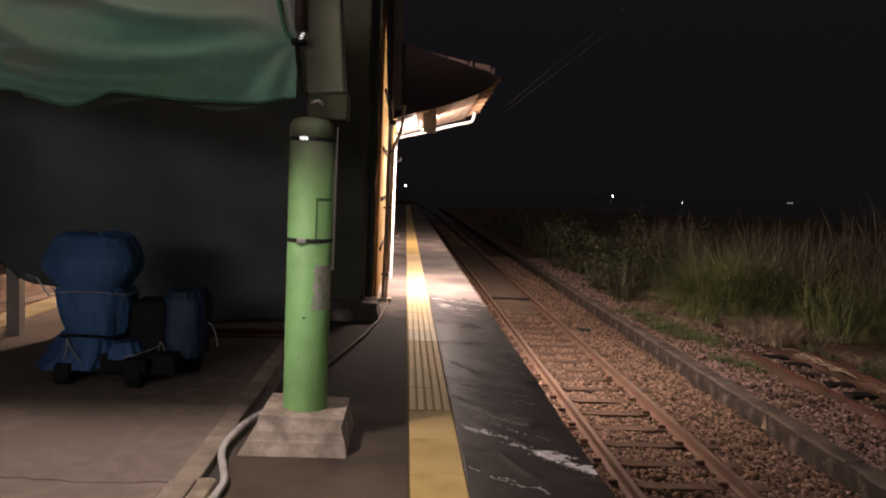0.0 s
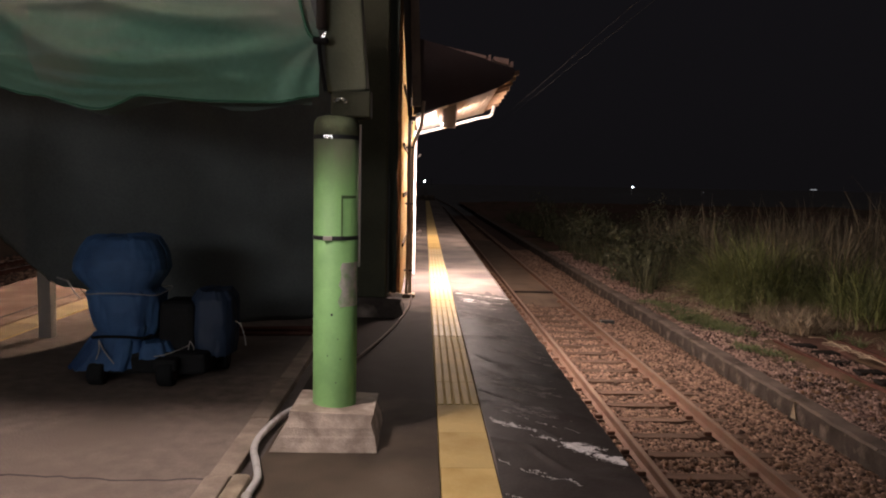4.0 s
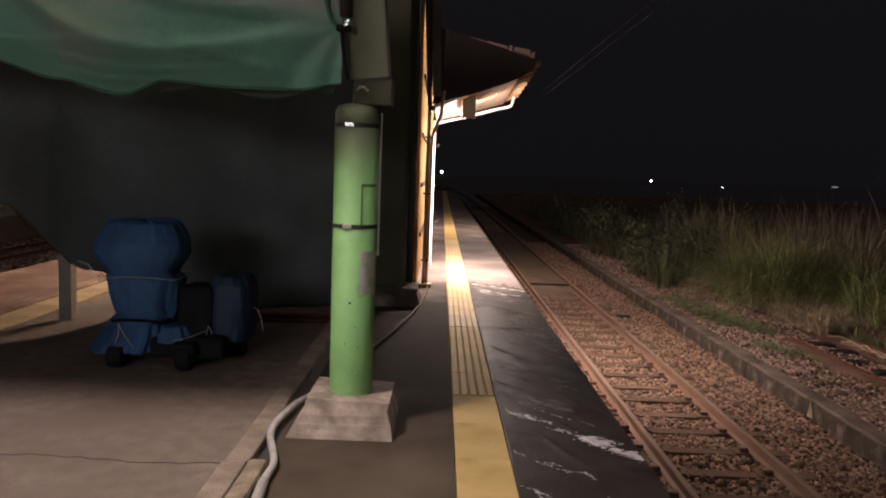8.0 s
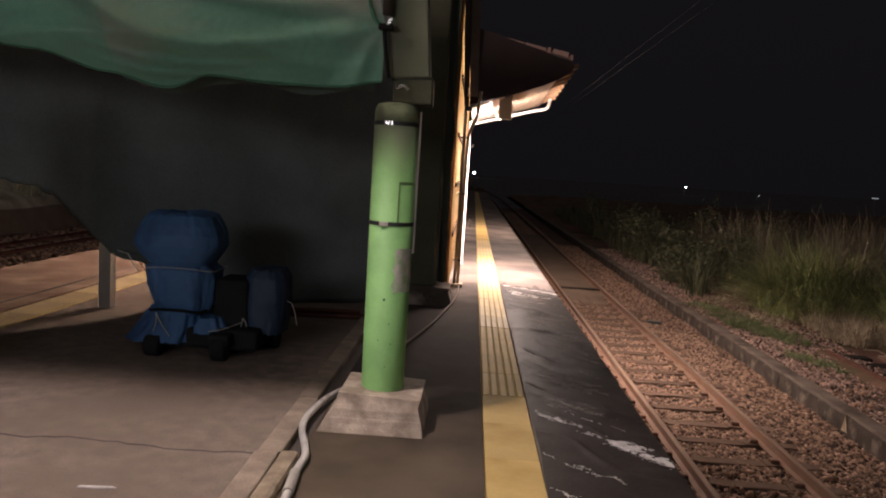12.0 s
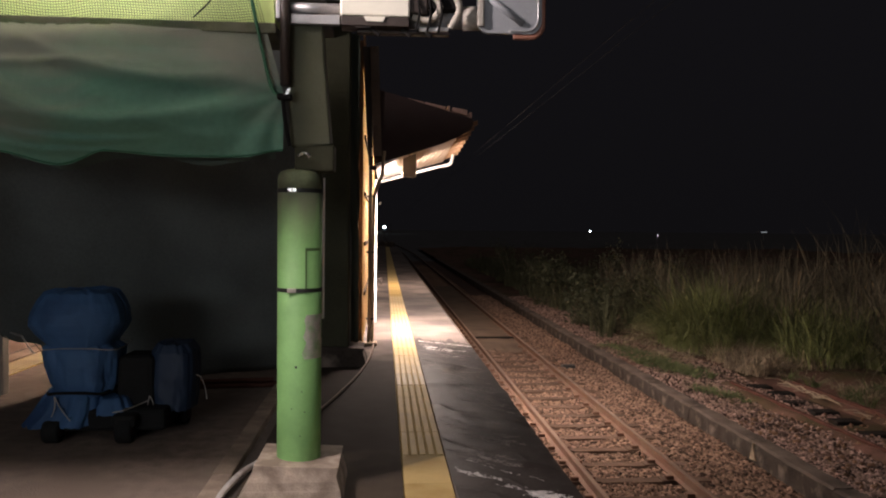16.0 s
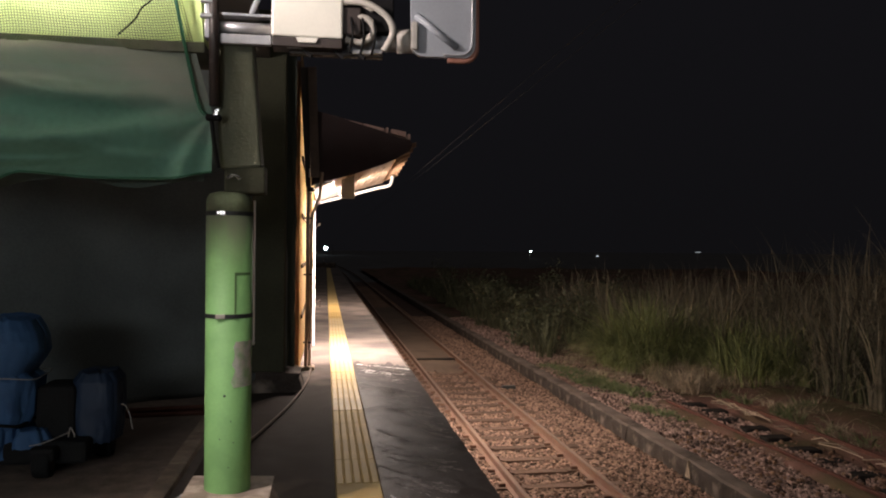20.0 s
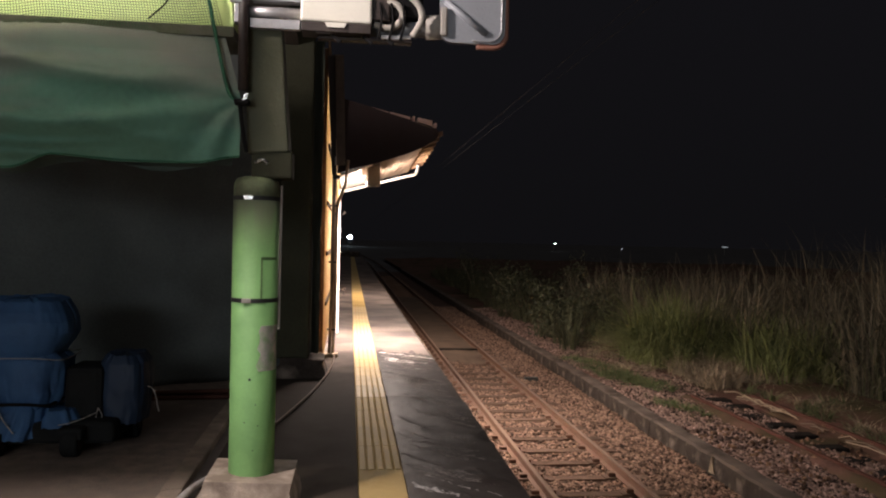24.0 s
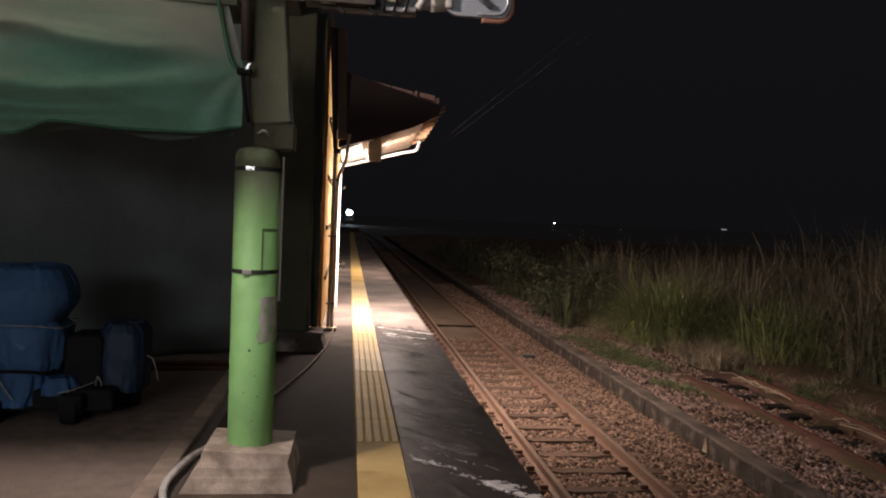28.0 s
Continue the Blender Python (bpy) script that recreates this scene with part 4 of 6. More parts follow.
# mixed thicket along the edge of the waste ground
for i in range(170):
    y = rng.uniform(20, 62)
    x = 5.75 + 0.02 * (y - 20) + 6.5 * rng.random() ** 1.4
    thicket.append((x, y, -1.27, rng.uniform(0.7, 1.7), 0.7, 50))
# brown stubble at the foot, short weeds near the wall
for i in range(110):
    stub.append((rng.uniform(7.3, 9.4), rng.uniform(14.6, 16.8), -1.27, rng.uniform(0.25, 0.7), 0.6, 40))
for i in range(40):
    stub.append((rng.uniform(6.2, 7.6), rng.uniform(16.5, 24), -1.27, rng.uniform(0.10, 0.3), 0.5, 30))
for i in range(120):
    stub.append((7.95 + 3.2 * rng.random() ** 1.3, rng.uniform(7.5, 14.0), -1.30, rng.uniform(0.10, 0.32), 0.5, 34))
for i in range(120):
    low.append((7.9 + 3.5 * rng.random(), rng.uniform(8.0, 14.5), -1.30, rng.uniform(0.12, 0.4), 0.45, 36))
for i in range(130):
    f = rng.random()
    low.append((5.55 + 0.75 * f + rng.gauss(0, 0.18), 18.4 - 3.6 * f + rng.gauss(0, 0.3), -1.3, rng.uniform(0.08, 0.22), 0.28, 36))
for i in range(45):
    f = rng.random()
    low.append((5.72 + 0.5 * f + rng.gauss(0, 0.09), 13.5 - 0.8 * f + rng.gauss(0, 0.2), -1.3, rng.uniform(0.05, 0.13), 0.2, 30))
tagged(blades("thicket", thicket, THICKET, 25), "dark tangled thicket of weeds and reeds", "thicket", kind="stuff")
tagged(blades("reeds", big, REED, 21), "tall arching green reeds growing beyond the rails", "reeds", kind="stuff")
tagged(blades("dry_reeds", dry, STAND, 22), "tall dry brown reeds behind the green tuft", "reeds", kind="stuff")
tagged(blades("stubble", stub, DRYREED, 24), "dry brown stubble at the foot of the reeds", "grass", kind="stuff")
tagged(blades("weeds", low, WEED, 23), "short green weeds on the stony ground", "weeds", kind="stuff")


def shrub(x, y, h, r, seed):
    """A bush: forked stems and many small leaves in uneven clumps."""
    rg = random.Random(seed)
    ob = tagged(empty("shrub", x, y, -1.3), "dark green leafy shrub on the waste ground", "shrub", group="shrubs beyond the track")
    stems = bmesh.new()
    V, F = [], []
    for k in range(9):
        a = rg.uniform(0, 6.28)
        L = h * rg.uniform(0.55, 1.0)
        d = r * rg.uniform(0.2, 0.95)
        tip = Vector((d * math.cos(a), d * math.sin(a), L))
        mid = tip * 0.5 + Vector((0, 0, 0.12 * L))
        tube([(0.04 * math.cos(a), 0.04 * math.sin(a), 0), mid, tip], 0.016, 5, stems, 0.3)
        for q in range(6):
            c = mid.lerp(tip, rg.uniform(0.0, 1.05)) + Vector([rg.gauss(0, 0.13 * r) for _ in range(3)])
            for n in range(26):
                p = c + Vector([rg.gauss(0, 0.11 + 0.06 * r) for _ in range(3)])
                if p.z < 0.03:
                    p.z = 0.03 + rg.random() * 0.1
                u = Vector([rg.gauss(0, 1) for _ in range(3)]).normalized()
                v = u.cross(Vector([rg.gauss(0, 1) for _ in range(3)])).normalized()
                l, w = rg.uniform(0.05, 0.10), rg.uniform(0.018, 0.035)
                b0 = len(V)
                V.extend([p - u * l, p + v * w + u * 0.2 * l, p + u * l, p - v * w + u * 0.2 * l])
                F.append((b0, b0 + 1, b0 + 2, b0 + 3))
    part("branchwork", stems, DRYREED, ob)
    me = bpy.data.meshes.new("crown")
    me.from_pydata([tuple(p) for p in V], [], F)
    link("crown", me, LEAF, ob)


for n, (x, y, h, r) in enumerate(((6.2, 22.3, 0.9, 0.8), (7.2, 24.6, 1.3, 1.0), (8.5, 24.0, 1.4, 1.1), (6.6, 28.5, 1.6, 1.1), (9.8, 26.5, 1.7, 1.2), (7.2, 34.0, 1.8, 1.3), (9.6, 31.5, 1.9, 1.3), (6.8, 41.0, 1.9, 1.4))):
    shrub(x, y, h, r, 100 + n)

# ---- the near canopy column and what hangs from it ----
def footing(parent, cx, cy, label="", mat=None):
    b = bmesh.new()
    ring = ((-1, -1), (1, -1), (1, 1), (-1, 1))
    lo = [b.verts.new((cx + sx * 0.308, cy + sy * 0.31, 0)) for sx, sy in ring]
    low = [b.verts.new((cx + 0.016 + sx * 0.276, cy + sy * 0.280, 0.080)) for sx, sy in ring]
    ledge = [b.verts.new((cx + 0.018 + sx * 0.271, cy + sy * 0.276, 0.086)) for sx, sy in ring]
    mid = [b.verts.new((cx + 0.032 + sx * 0.238, cy + sy * 0.25, 0.155)) for sx, sy in ring]
    hi = [b.verts.new((cx + 0.036 + sx * 0.238 + 0.010 * (sx > 0), cy + sy * 0.235, 0.210 - 0.010 * sx)) for sx, sy in ring]
    for a, c in ((lo, low), (low, ledge), (ledge, mid), (mid, hi)):
        for k in range(4):
            b.faces.new((a[k], a[(k + 1) % 4], c[(k + 1) % 4], c[k]))
    b.faces.new(lo[::-1])
    b.faces.new(hi)
    bmesh.ops.bevel(b, geom=b.edges[:], offset=0.003, segments=2, affect="EDGES", profile=0.5)
    bmesh.ops.subdivide_edges(b, edges=b.edges[:], cuts=2, use_grid_fill=True)
    for v in b.verts:
        if v.co.z > 0.01:
            v.co += 0.008 * Vector((fbm(v.co.x * 9, v.co.z * 9, 1), fbm(v.co.y * 9, v.co.z * 9, 2), 0.6 * fbm(v.co.x * 8, v.co.y * 8, 3)))
    return part("footing", b, mat or FOOTING, parent, label)


def haunch(parent, cx, cy):
    # olive box section above the round post, leaning away
    b = bmesh.new()
    lo = [(cx - 0.045, cy - 0.10, 2.05), (cx + 0.185, cy - 0.10, 2.07), (cx + 0.185, cy + 0.12, 2.07), (cx - 0.045, cy + 0.12, 2.05)]
    hi = [(cx - 0.09, cy - 0.06, 2.86), (cx + 0.12, cy - 0.06, 2.86), (cx + 0.12, cy + 0.16, 2.86), (cx - 0.09, cy + 0.16, 2.86)]
    a, c = [b.verts.new(p) for p in lo], [b.verts.new(p) for p in hi]
    for k in range(4):
        b.faces.new((a[k], a[(k + 1) % 4], c[(k + 1) % 4], c[k]))
    b.faces.new(a[::-1])
    b.faces.new(c)
    bmesh.ops.bevel(b, geom=b.edges[:], offset=0.008, segments=2, affect="EDGES")
    part("haunch", b, OLIVE, parent, "faded olive box section")


CX, CY = -0.515, 4.585
column = tagged(empty("canopy_column"), "light green round canopy column on a tapered concrete footing", "column")
footing(column, CX - 0.03, CY, "rough cast concrete footing")
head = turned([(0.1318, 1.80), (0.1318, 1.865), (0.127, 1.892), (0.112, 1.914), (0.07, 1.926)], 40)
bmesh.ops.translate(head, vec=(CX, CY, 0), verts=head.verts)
part("post_head", head, HEADPAINT, column, "mottled dull olive top of the post", smooth=True)
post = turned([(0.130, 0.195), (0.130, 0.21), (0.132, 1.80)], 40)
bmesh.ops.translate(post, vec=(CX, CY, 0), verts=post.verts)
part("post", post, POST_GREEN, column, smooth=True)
part("neck", box(CX - 0.025, CY - 0.085, 1.915, CX + 0.205, CY + 0.10, 2.075, 0.012), OLIVE_DARK, column, "dark olive foot of the box section")
for z, clip in ((1.213, False), (1.798, True)):
    band = turned([(0.131, z - 0.012), (0.1345, z - 0.012), (0.1345, z + 0.012), (0.131, z + 0.012)], 40)
    bmesh.ops.translate(band, vec=(CX, CY, 0), verts=band.verts)
    ob = part("strap", band, STRAP, column, "thin dark steel strap")
    part("strap_clip", box(CX - 0.058, CY - 0.140, z - 0.013, CX - 0.006, CY - 0.128, z + 0.013, 0.003), STEEL if clip else GREYPOST, ob, "bright buckle")
for x, z in ((-0.005, 0.765), (0.03, 0.62), (0.045, 0.50), (-0.03, 0.52), (0.02, 0.36)):
    spot = turned([(0.008 if z == 0.765 else 0.004, 0), (0.006 if z == 0.765 else 0.003, 0.003)], 8)
    bmesh.ops.rotate(spot, matrix=Matrix.Rotation(radians(90), 3, "X"), verts=spot.verts)
    bmesh.ops.translate(spot, vec=(CX + x, CY - 0.1300 + 3.0 * x * x, z), verts=spot.verts)
    part("chip", spot, STRAP, column)


def on_post(a0, a1, z0, z1, r, wob=0.0):
    """A curved patch on the round post between two angles (0 faces the walk, positive to the right)."""
    b = bmesh.new()
    n, m = 8, 8
    vs = []
    for j in range(m + 1):
        row = []
        for i in range(n + 1):
            a = radians(a0 + (a1 - a0) * i / n)
            z = z0 + (z1 - z0) * j / m
            if wob and i in (0, n):
                a += radians(wob * fbm(j * 0.7, i * 1.0, z0))
            row.append(b.verts.new((CX + r * math.sin(a), CY - r * math.cos(a), z)))
        vs.append(row)
    for j in range(m):
        for i in range(n):
            b.faces.new((vs[j][i], vs[j][i + 1], vs[j + 1][i + 1], vs[j + 1][i]))
    return b


part("torn_sticker", on_post(20, 80, 0.81, 1.07, 0.1328, 12), PAPER, column, "torn grey-pink sticker remains")
part("door_outline", on_post(20, 24, 1.225, 1.455, 0.1326), GREEN_SEAM, column)
part("door_outline", on_post(20, 68, 1.445, 1.462, 0.1326), GREEN_SEAM, column)
# conduit on the far side of the post
part("conduit", tube([(CX + 0.138, CY + 0.02, 1.06), (CX + 0.139, CY + 0.02, 1.88)], 0.007, 8), WHITE, column, "thin pale conduit")
part("conduit_clip", box(CX + 0.11, CY, 1.035, CX + 0.145, CY + 0.03, 1.06, 0.004), STEEL, column)
haunch(column, CX, CY)
part("neck_hook", tube(smooth_line([(CX + 0.0, CY - 0.11, 2.0), (CX + 0.04, CY - 0.13, 2.015), (CX + 0.07, CY - 0.12, 1.995)], 4), 0.009, 8), STEEL, column, "bright hook")

# the same columns further along and across, and the beams they carry
column2 = tagged(empty("far_canopy_column"), "dark square canopy column wrapped in netting", "column")
footing(column2, -0.52, 9.0, "dark footing", OLDWALL)
part("wrapped_post", box(-0.78, 8.83, 0.195, -0.415, 9.14, 4.3, 0.03), OLIVE_DARK, column2, "dark olive square post")
column3 = tagged(empty("side_canopy_column"), "light green canopy column on a concrete footing", "column")
footing(column3, -3.62, 4.72)
post3 = turned([(0.128, 0.195), (0.127, 1.93), (0.08, 1.965), (0.08, 2.9)], 32)
bmesh.ops.translate(post3, vec=(-3.62, 4.72, 0), verts=post3.verts)
part("post", post3, GREEN, column3, smooth=True)

canopy = tagged(empty("canopy"), "pale green steel beam and dark roof of the platform canopy", "canopy", kind="structure")
part("cross_beam", box(-5.6, CY - 0.04, 2.752, -0.66, CY + 0.26, 3.34, 0.01), BEAM_GREEN, canopy, "pale yellow-green cross beam")
part("beam_flange", box(-5.6, CY - 0.165, 2.690, -0.64, CY + 0.27, 2.748, 0.004), FLANGE, canopy, "olive lower flange")
part("beam_end", prism([(-0.745, 2.752), (-0.655, 2.752), (-0.70, 3.34), (-0.80, 3.34)], "y", CY - 0.085, CY - 0.048), BEAM_GREEN, canopy)
part("roof_sheet", box(-5.9, -8, 3.75, 0.6, 4.9, 3.82), DARKROOF, canopy)
part("second_beam", box(-5.6, 8.9, 3.0, -0.74, 9.1, 3.4, 0.01), OLIVE, canopy)
part("roof_sheet_far", box(-5.9, 4.95, 3.75, -0.6, 12.4, 3.82), DARKROOF, canopy)
fixture = tagged(empty("canopy_lamp"), "white tube lamp fixture with an added light-blocking board under the canopy", "lamp")
part("housing", box(-2.45, 3.2, 3.66, -1.15, 3.4, 3.745, 0.01), WHITE, fixture)
part("tube", box(-2.4, 3.27, 3.62, -1.2, 3.33, 3.655, 0.01), TUBE, fixture, "glowing tube")
# unseen board added to cut the lamp off post top, net and floor behind
part("lip", prism([(-3.3, 3.288), (-3.3, 2.80), (-1.66, 2.80), (-1.54, 2.905), (-1.405, 2.905), (-1.405, 3.288)], "y", 3.59, 3.615), WHITE, fixture, "added unseen board that blocks the lamp's light")
for x in (-3.1, -1.6):
    part("lip_hanger", box(x, 3.595, 3.288, x + 0.03, 3.61, 3.752), GALV, fixture)
side_fixture = tagged(empty("far_side_lamp"), "white tube lamp fixture hung behind the dark netting", "lamp")
part("housing", box(-2.68, 10.6, 3.05, -2.50, 11.8, 3.16, 0.01), WHITE, side_fixture)
part("tube", box(-2.62, 10.65, 3.02, -2.58, 11.75, 3.048, 0.01), TUBE, side_fixture, "glowing tube")
for y in (10.8, 11.6):
    part("hanger", box(-2.6, y, 3.16, -2.58, y + 0.02, 3.755), GALV, side_fixture)
# made-up fixture for the rear fill light, out of view
fill_fixture = tagged(empty("rear_fill_fixture"), "unseen tube fixture added to hold the rear fill light", "lamp")
for k, z in enumerate((2.30, 2.60)):
    part("housing", box(-4.3, -4.75, z, -2.1, -4.65, z + 0.10, 0.01), WHITE, fill_fixture)
    part("tube", box(-4.25, -4.645, z + 0.03, -2.15, -4.61, z + 0.065, 0.01), TUBE, fill_fixture, "glowing tube")
for x in (-4.2, -2.2):
    part("hanger", box(x, -4.72, 2.25, x + 0.03, -4.69, 3.76), GALV, fill_fixture)


# shade net slung from the beam, gathered at the column
def net_bottom(x):
    pts = ((-0.5, 2.03), (-0.62, 2.02), (-0.83, 1.98), (-1.2, 1.975), (-1.57, 1.995), (-1.83, 1.915), (-2.2, 1.99), (-2.6, 2.09), (-3.4, 2.2), (-5.3, 2.3))
    for (x0, z0), (x1, z1) in zip(pts, pts[1:]):
        if x1 <= x <= x0:
            f = (x - x0) / (x1 - x0)
            f = f * f * (3 - 2 * f)
            return z0 + (z1 - z0) * f
    return 2.3


# folds: lowest height, where, rise to the sides, reach, width above and below, depth
NET_FOLDS = ((2.15, -1.60, 0.62, 1.1, 0.045, 0.09, 0.12), (2.055, -1.70, 0.30, 0.42, 0.016, 0.030, 0.045), (1.995, -1.76, 0.35, 0.40, 0.013, 0.020, 0.035),
             (2.62, -2.2, 0.25, 1.2, 0.06, 0.11, 0.09), (2.12, -3.0, 0.10, 0.8, 0.07, 0.15, 0.09), (2.09, -0.95, 0.5, 0.35, 0.04, 0.05, 0.05),
             (2.42, -1.30, 0.40, 0.6, 0.03, 0.06, 0.05), (2.48, -1.75, -0.12, 0.5, 0.02, 0.035, 0.035), (2.20, -2.35, -0.25, 0.4, 0.02, 0.05, 0.04))


def net_at(u, v):
    x = -0.60 - 4.6 * u
    top = 3.42
    z = top + (net_bottom(x) - top) * v
    x -= 0.27 * max(0.0, z - 2.36) * (1 - u) ** 3
    w = max(0.0, (v - 0.45) / 0.55)
    y = CY - 0.13 - 0.17 * math.sin(math.pi * min(1.0, w * 0.95)) * min(1, u * 5)
    # pleats fan out from the knot at the column; long folds swag from it across the width
    kx, kz = x + 0.58, z - 2.36
    d = math.hypot(kx, kz)
    ang = math.atan2(kz, -kx)
    fan = math.sin(ang * 11 + 2.5 * fbm(x * 0.8, z * 1.2, 3)) * min(1, d * 2.2) * math.exp(-d * 1.1)
    sag = fbm(x * 0.5 + 1, (z + 0.10 * (x + 1.7) ** 2) * 3.0, 7)
    swag = 0.0
    for low, mid, rise, reach, rise_up, fall, size in NET_FOLDS:
        off = z - (low + rise * (x - mid) ** 2 * (1.0 if x < mid else 0.45) + 0.012 * fbm(x * 3, low * 9))
        swag += size * math.exp(-(off / (rise_up if off > 0 else fall)) ** 2) * math.exp(-((x - mid) / reach) ** 2)
    y -= w * 0.6 * (0.048 * fan + 0.08 * sag) + swag * min(1.0, u * 6)
    return (x, y, z)


shade_net = tagged(empty("shade_net"), "slack green shade net slung under the canopy beam", "net")
for k in range(3):
    panel = cloth("net_panel", 90, 120, lambda u, v, k=k: net_at((k + u) / 3, v), NET, shade_net, su=1.535, sv=1.5)
    panel.data.materials.append(NET_CLOTH)
    panel.data.polygons.foreach_set("material_index", [1 if f.center.z < 2.70 else 0 for f in panel.data.polygons])
part("hem_cord", tube([net_at(i / 80, 0.995) for i in range(81)], 0.006, 6), GREEN_ROPE, shade_net, "green hem cord")


def net2_at(u, v):
    # a second fold behind, hanging a little lower
    x = -0.66 - 1.5 * u
    z = 2.55 + (1.99 - 0.05 * math.exp(-((x + 1.05) / 0.20) ** 2) - 0.09 * math.exp(-((x + 1.85) / 0.22) ** 2) + 0.02 * fbm(x * 5, 1.0) - 2.55) * v
    return (x, CY - 0.02 + 0.05 * fbm(x * 0.7, z * 3.0, 13), z)


cloth("back_fold", 80, 30, net2_at, NET_BACK, shade_net, "second fold of net behind", su=1.5, sv=0.6)
tie = tagged(empty("net_rope"), "green rope tying the net to the column with a clip", "rope")
part("rope", tube(smooth_line([(-0.86, CY - 0.175, 3.34), (-0.79, CY - 0.175, 2.95), (-0.72, CY - 0.18, 2.62), (-0.66, CY - 0.18, 2.38), (-0.60, CY - 0.17, 2.335)], 6), 0.010, 6), GREEN_ROPE, tie)
part("rope_tail", tube(smooth_line([(-0.60, CY - 0.17, 2.335), (-0.585, CY - 0.17, 2.2), (-0.56, CY - 0.15, 2.05)], 5), 0.012, 6), BLACK, tie)
part("knot", box(-0.63, CY - 0.20, 2.31, -0.545, CY - 0.14, 2.345, 0.012), BLACK, tie)
part("clip", prism([(-0.585, 2.335), (-0.56, 2.34), (-0.552, 2.375), (-0.57, 2.372)], "y", CY - 0.20, CY - 0.185), STEEL, tie, "bright steel clip")
part("net_cord", tube(smooth_line([(-0.80, CY - 0.14, 3.2), (-0.91, CY - 0.14, 3.0), (-0.98, CY - 0.14, 2.93), (-1.02, CY - 0.14, 2.86), (-1.11, CY - 0.14, 2.77)], 5), 0.005, 6), BLACK, tie, "dark cord through the net")


# dark netting that closes the space behind, from the far column to the grey post, its corner drawn up
def curtain_low(x):
    pts = ((-3.06, 0.0), (-3.18, 0.24), (-3.21, 0.46), (-3.45, 0.575), (-3.62, 0.78), (-3.85, 0.98), (-4.0, 1.10), (-4.4, 1.20), (-6.5, 1.65))
    for (x0, z0), (x1, z1) in zip(pts, pts[1:]):
        if x1 <= x <= x0:
            return z0 + (z1 - z0) * (x - x0) / (x1 - x0) + 0.03 * fbm(x * 7, 3.0)
    return 0.0


def curtain_at(u, v):
    x = -0.40 - 6.0 * u
    y = 9.25 - 2.08 * (-0.40 - x) / 3.2 if x > -3.6 else 7.17
    z = 3.7 + (curtain_low(x) - 3.7) * v
    return (x, y + 0.05 * math.sin(x * 6 + 1.5 * z) * (0.3 + v) + 0.04 * fbm(x, z, 5) - 0.06, z)


curtain = tagged(empty("dark_curtain"), "dark green-black netting hung behind as a curtain", "net")
cloth("netting", 220, 50, curtain_at, NET_DARK, curtain, thick=0.004)
part("hem", tube([Vector(curtain_at(i / 120, 1.0)) + Vector((0, -0.01, 0)) for i in range(54, 116)], 0.004, 6), NET_BLACK, curtain, "dark hem rope")



def side_curtain_at(u, v):
    """Netting bunched against the post, its free edge wavy."""
    z = 3.9 + (0.22 - 3.9) * v
    edge = 0.004 * math.sin(7.2 * z) + 0.007 * fbm(z * 2.2, 2.0) - 0.012 * max(0.0, math.sin(2 * math.pi * z / 0.72)) ** 8
    x = -0.47 + (0.158 + edge) * u
    return (x, 9.16 + 0.05 * u + 0.018 * math.sin(26 * x + 2 * fbm(z, x * 4)), z)


tagged(cloth("side_curtain", 20, 120, side_curtain_at, NET_BLACK, thick=0.004), "dark netting bunched along the square column", "net")


def screen_at(u, v):
    y = 9.22 + 1.1 * u
    return (-0.44 + 0.02 * math.sin(y * 9), y, 3.7 - 3.5 * v)


tagged(cloth("side_screen", 20, 40, screen_at, NET_BLACK, thick=0.004), "dark netting hung along the column row", "net")
# conduit snaking round the footing
cond = tagged(empty("floor_conduit"), "pale grey plastic conduit snaking round the footing", "conduit")
line = [(-0.78, 2.9, 0.026), (-0.795, 3.35, 0.026), (-0.818, 3.62, 0.026), (-0.816, 3.82, 0.028), (-0.868, 4.03, 0.03), (-0.922, 4.22, 0.03), (-0.94, 4.45, 0.03), (-0.90, 4.82, 0.03), (-0.83, 5.03, 0.03)]
part("pipe", tube(smooth_line(line, 8), 0.021, 10), PVC, cond, smooth=True)
part("coupling", tube([(-0.796, 3.36, 0.027), (-0.818, 3.60, 0.027)], 0.027, 12), GREYPOST, cond, "darker coupling")
far_line = [(-0.83, 5.03, 0.03), (-0.70, 5.8, 0.02), (-0.5, 6.8, 0.02), (-0.3, 8.0, 0.02), (-0.17, 9.3, 0.02), (-0.145, 10.2, 0.03)]
part("pipe_run", tube(smooth_line(far_line, 8), 0.013, 8), BROWNWOOD, cond, smooth=True)

# control box, pipe and mirror on the beam
gear = tagged(empty("control_box"), "cream metal control box with hoses on a steel pipe bracket", "control box")
BY = 4.40
box_body = part("box_body", box(-0.275, BY, 2.80, 0.125, BY + 0.16, 3.14, 0.012), BOXPAINT, gear)
part("box_base", box(-0.27, BY + 0.004, 2.745, 0.12, BY + 0.156, 2.798, 0.004), PIPE_DARK, box_body, "dark underside")
part("latch", prism([(-0.14, 2.795), (-0.015, 2.795), (-0.03, 2.768), (-0.125, 2.768)], "y", BY - 0.008, BY + 0.003), BOXPAINT, box_body)
part("bracket_pipe", tube([(-0.60, BY + 0.10, 2.86), (-0.28, BY + 0.10, 2.86)], 0.032, 16), GALV, gear, "galvanised pipe", smooth=True)
part("bracket_plate", box(-0.56, BY + 0.06, 2.76, -0.28, BY + 0.10, 2.815, 0.004), GALV, gear)
part("flange", box(-0.645, BY + 0.04, 2.78, -0.615, BY + 0.12, 3.02, 0.006), GALV, gear)
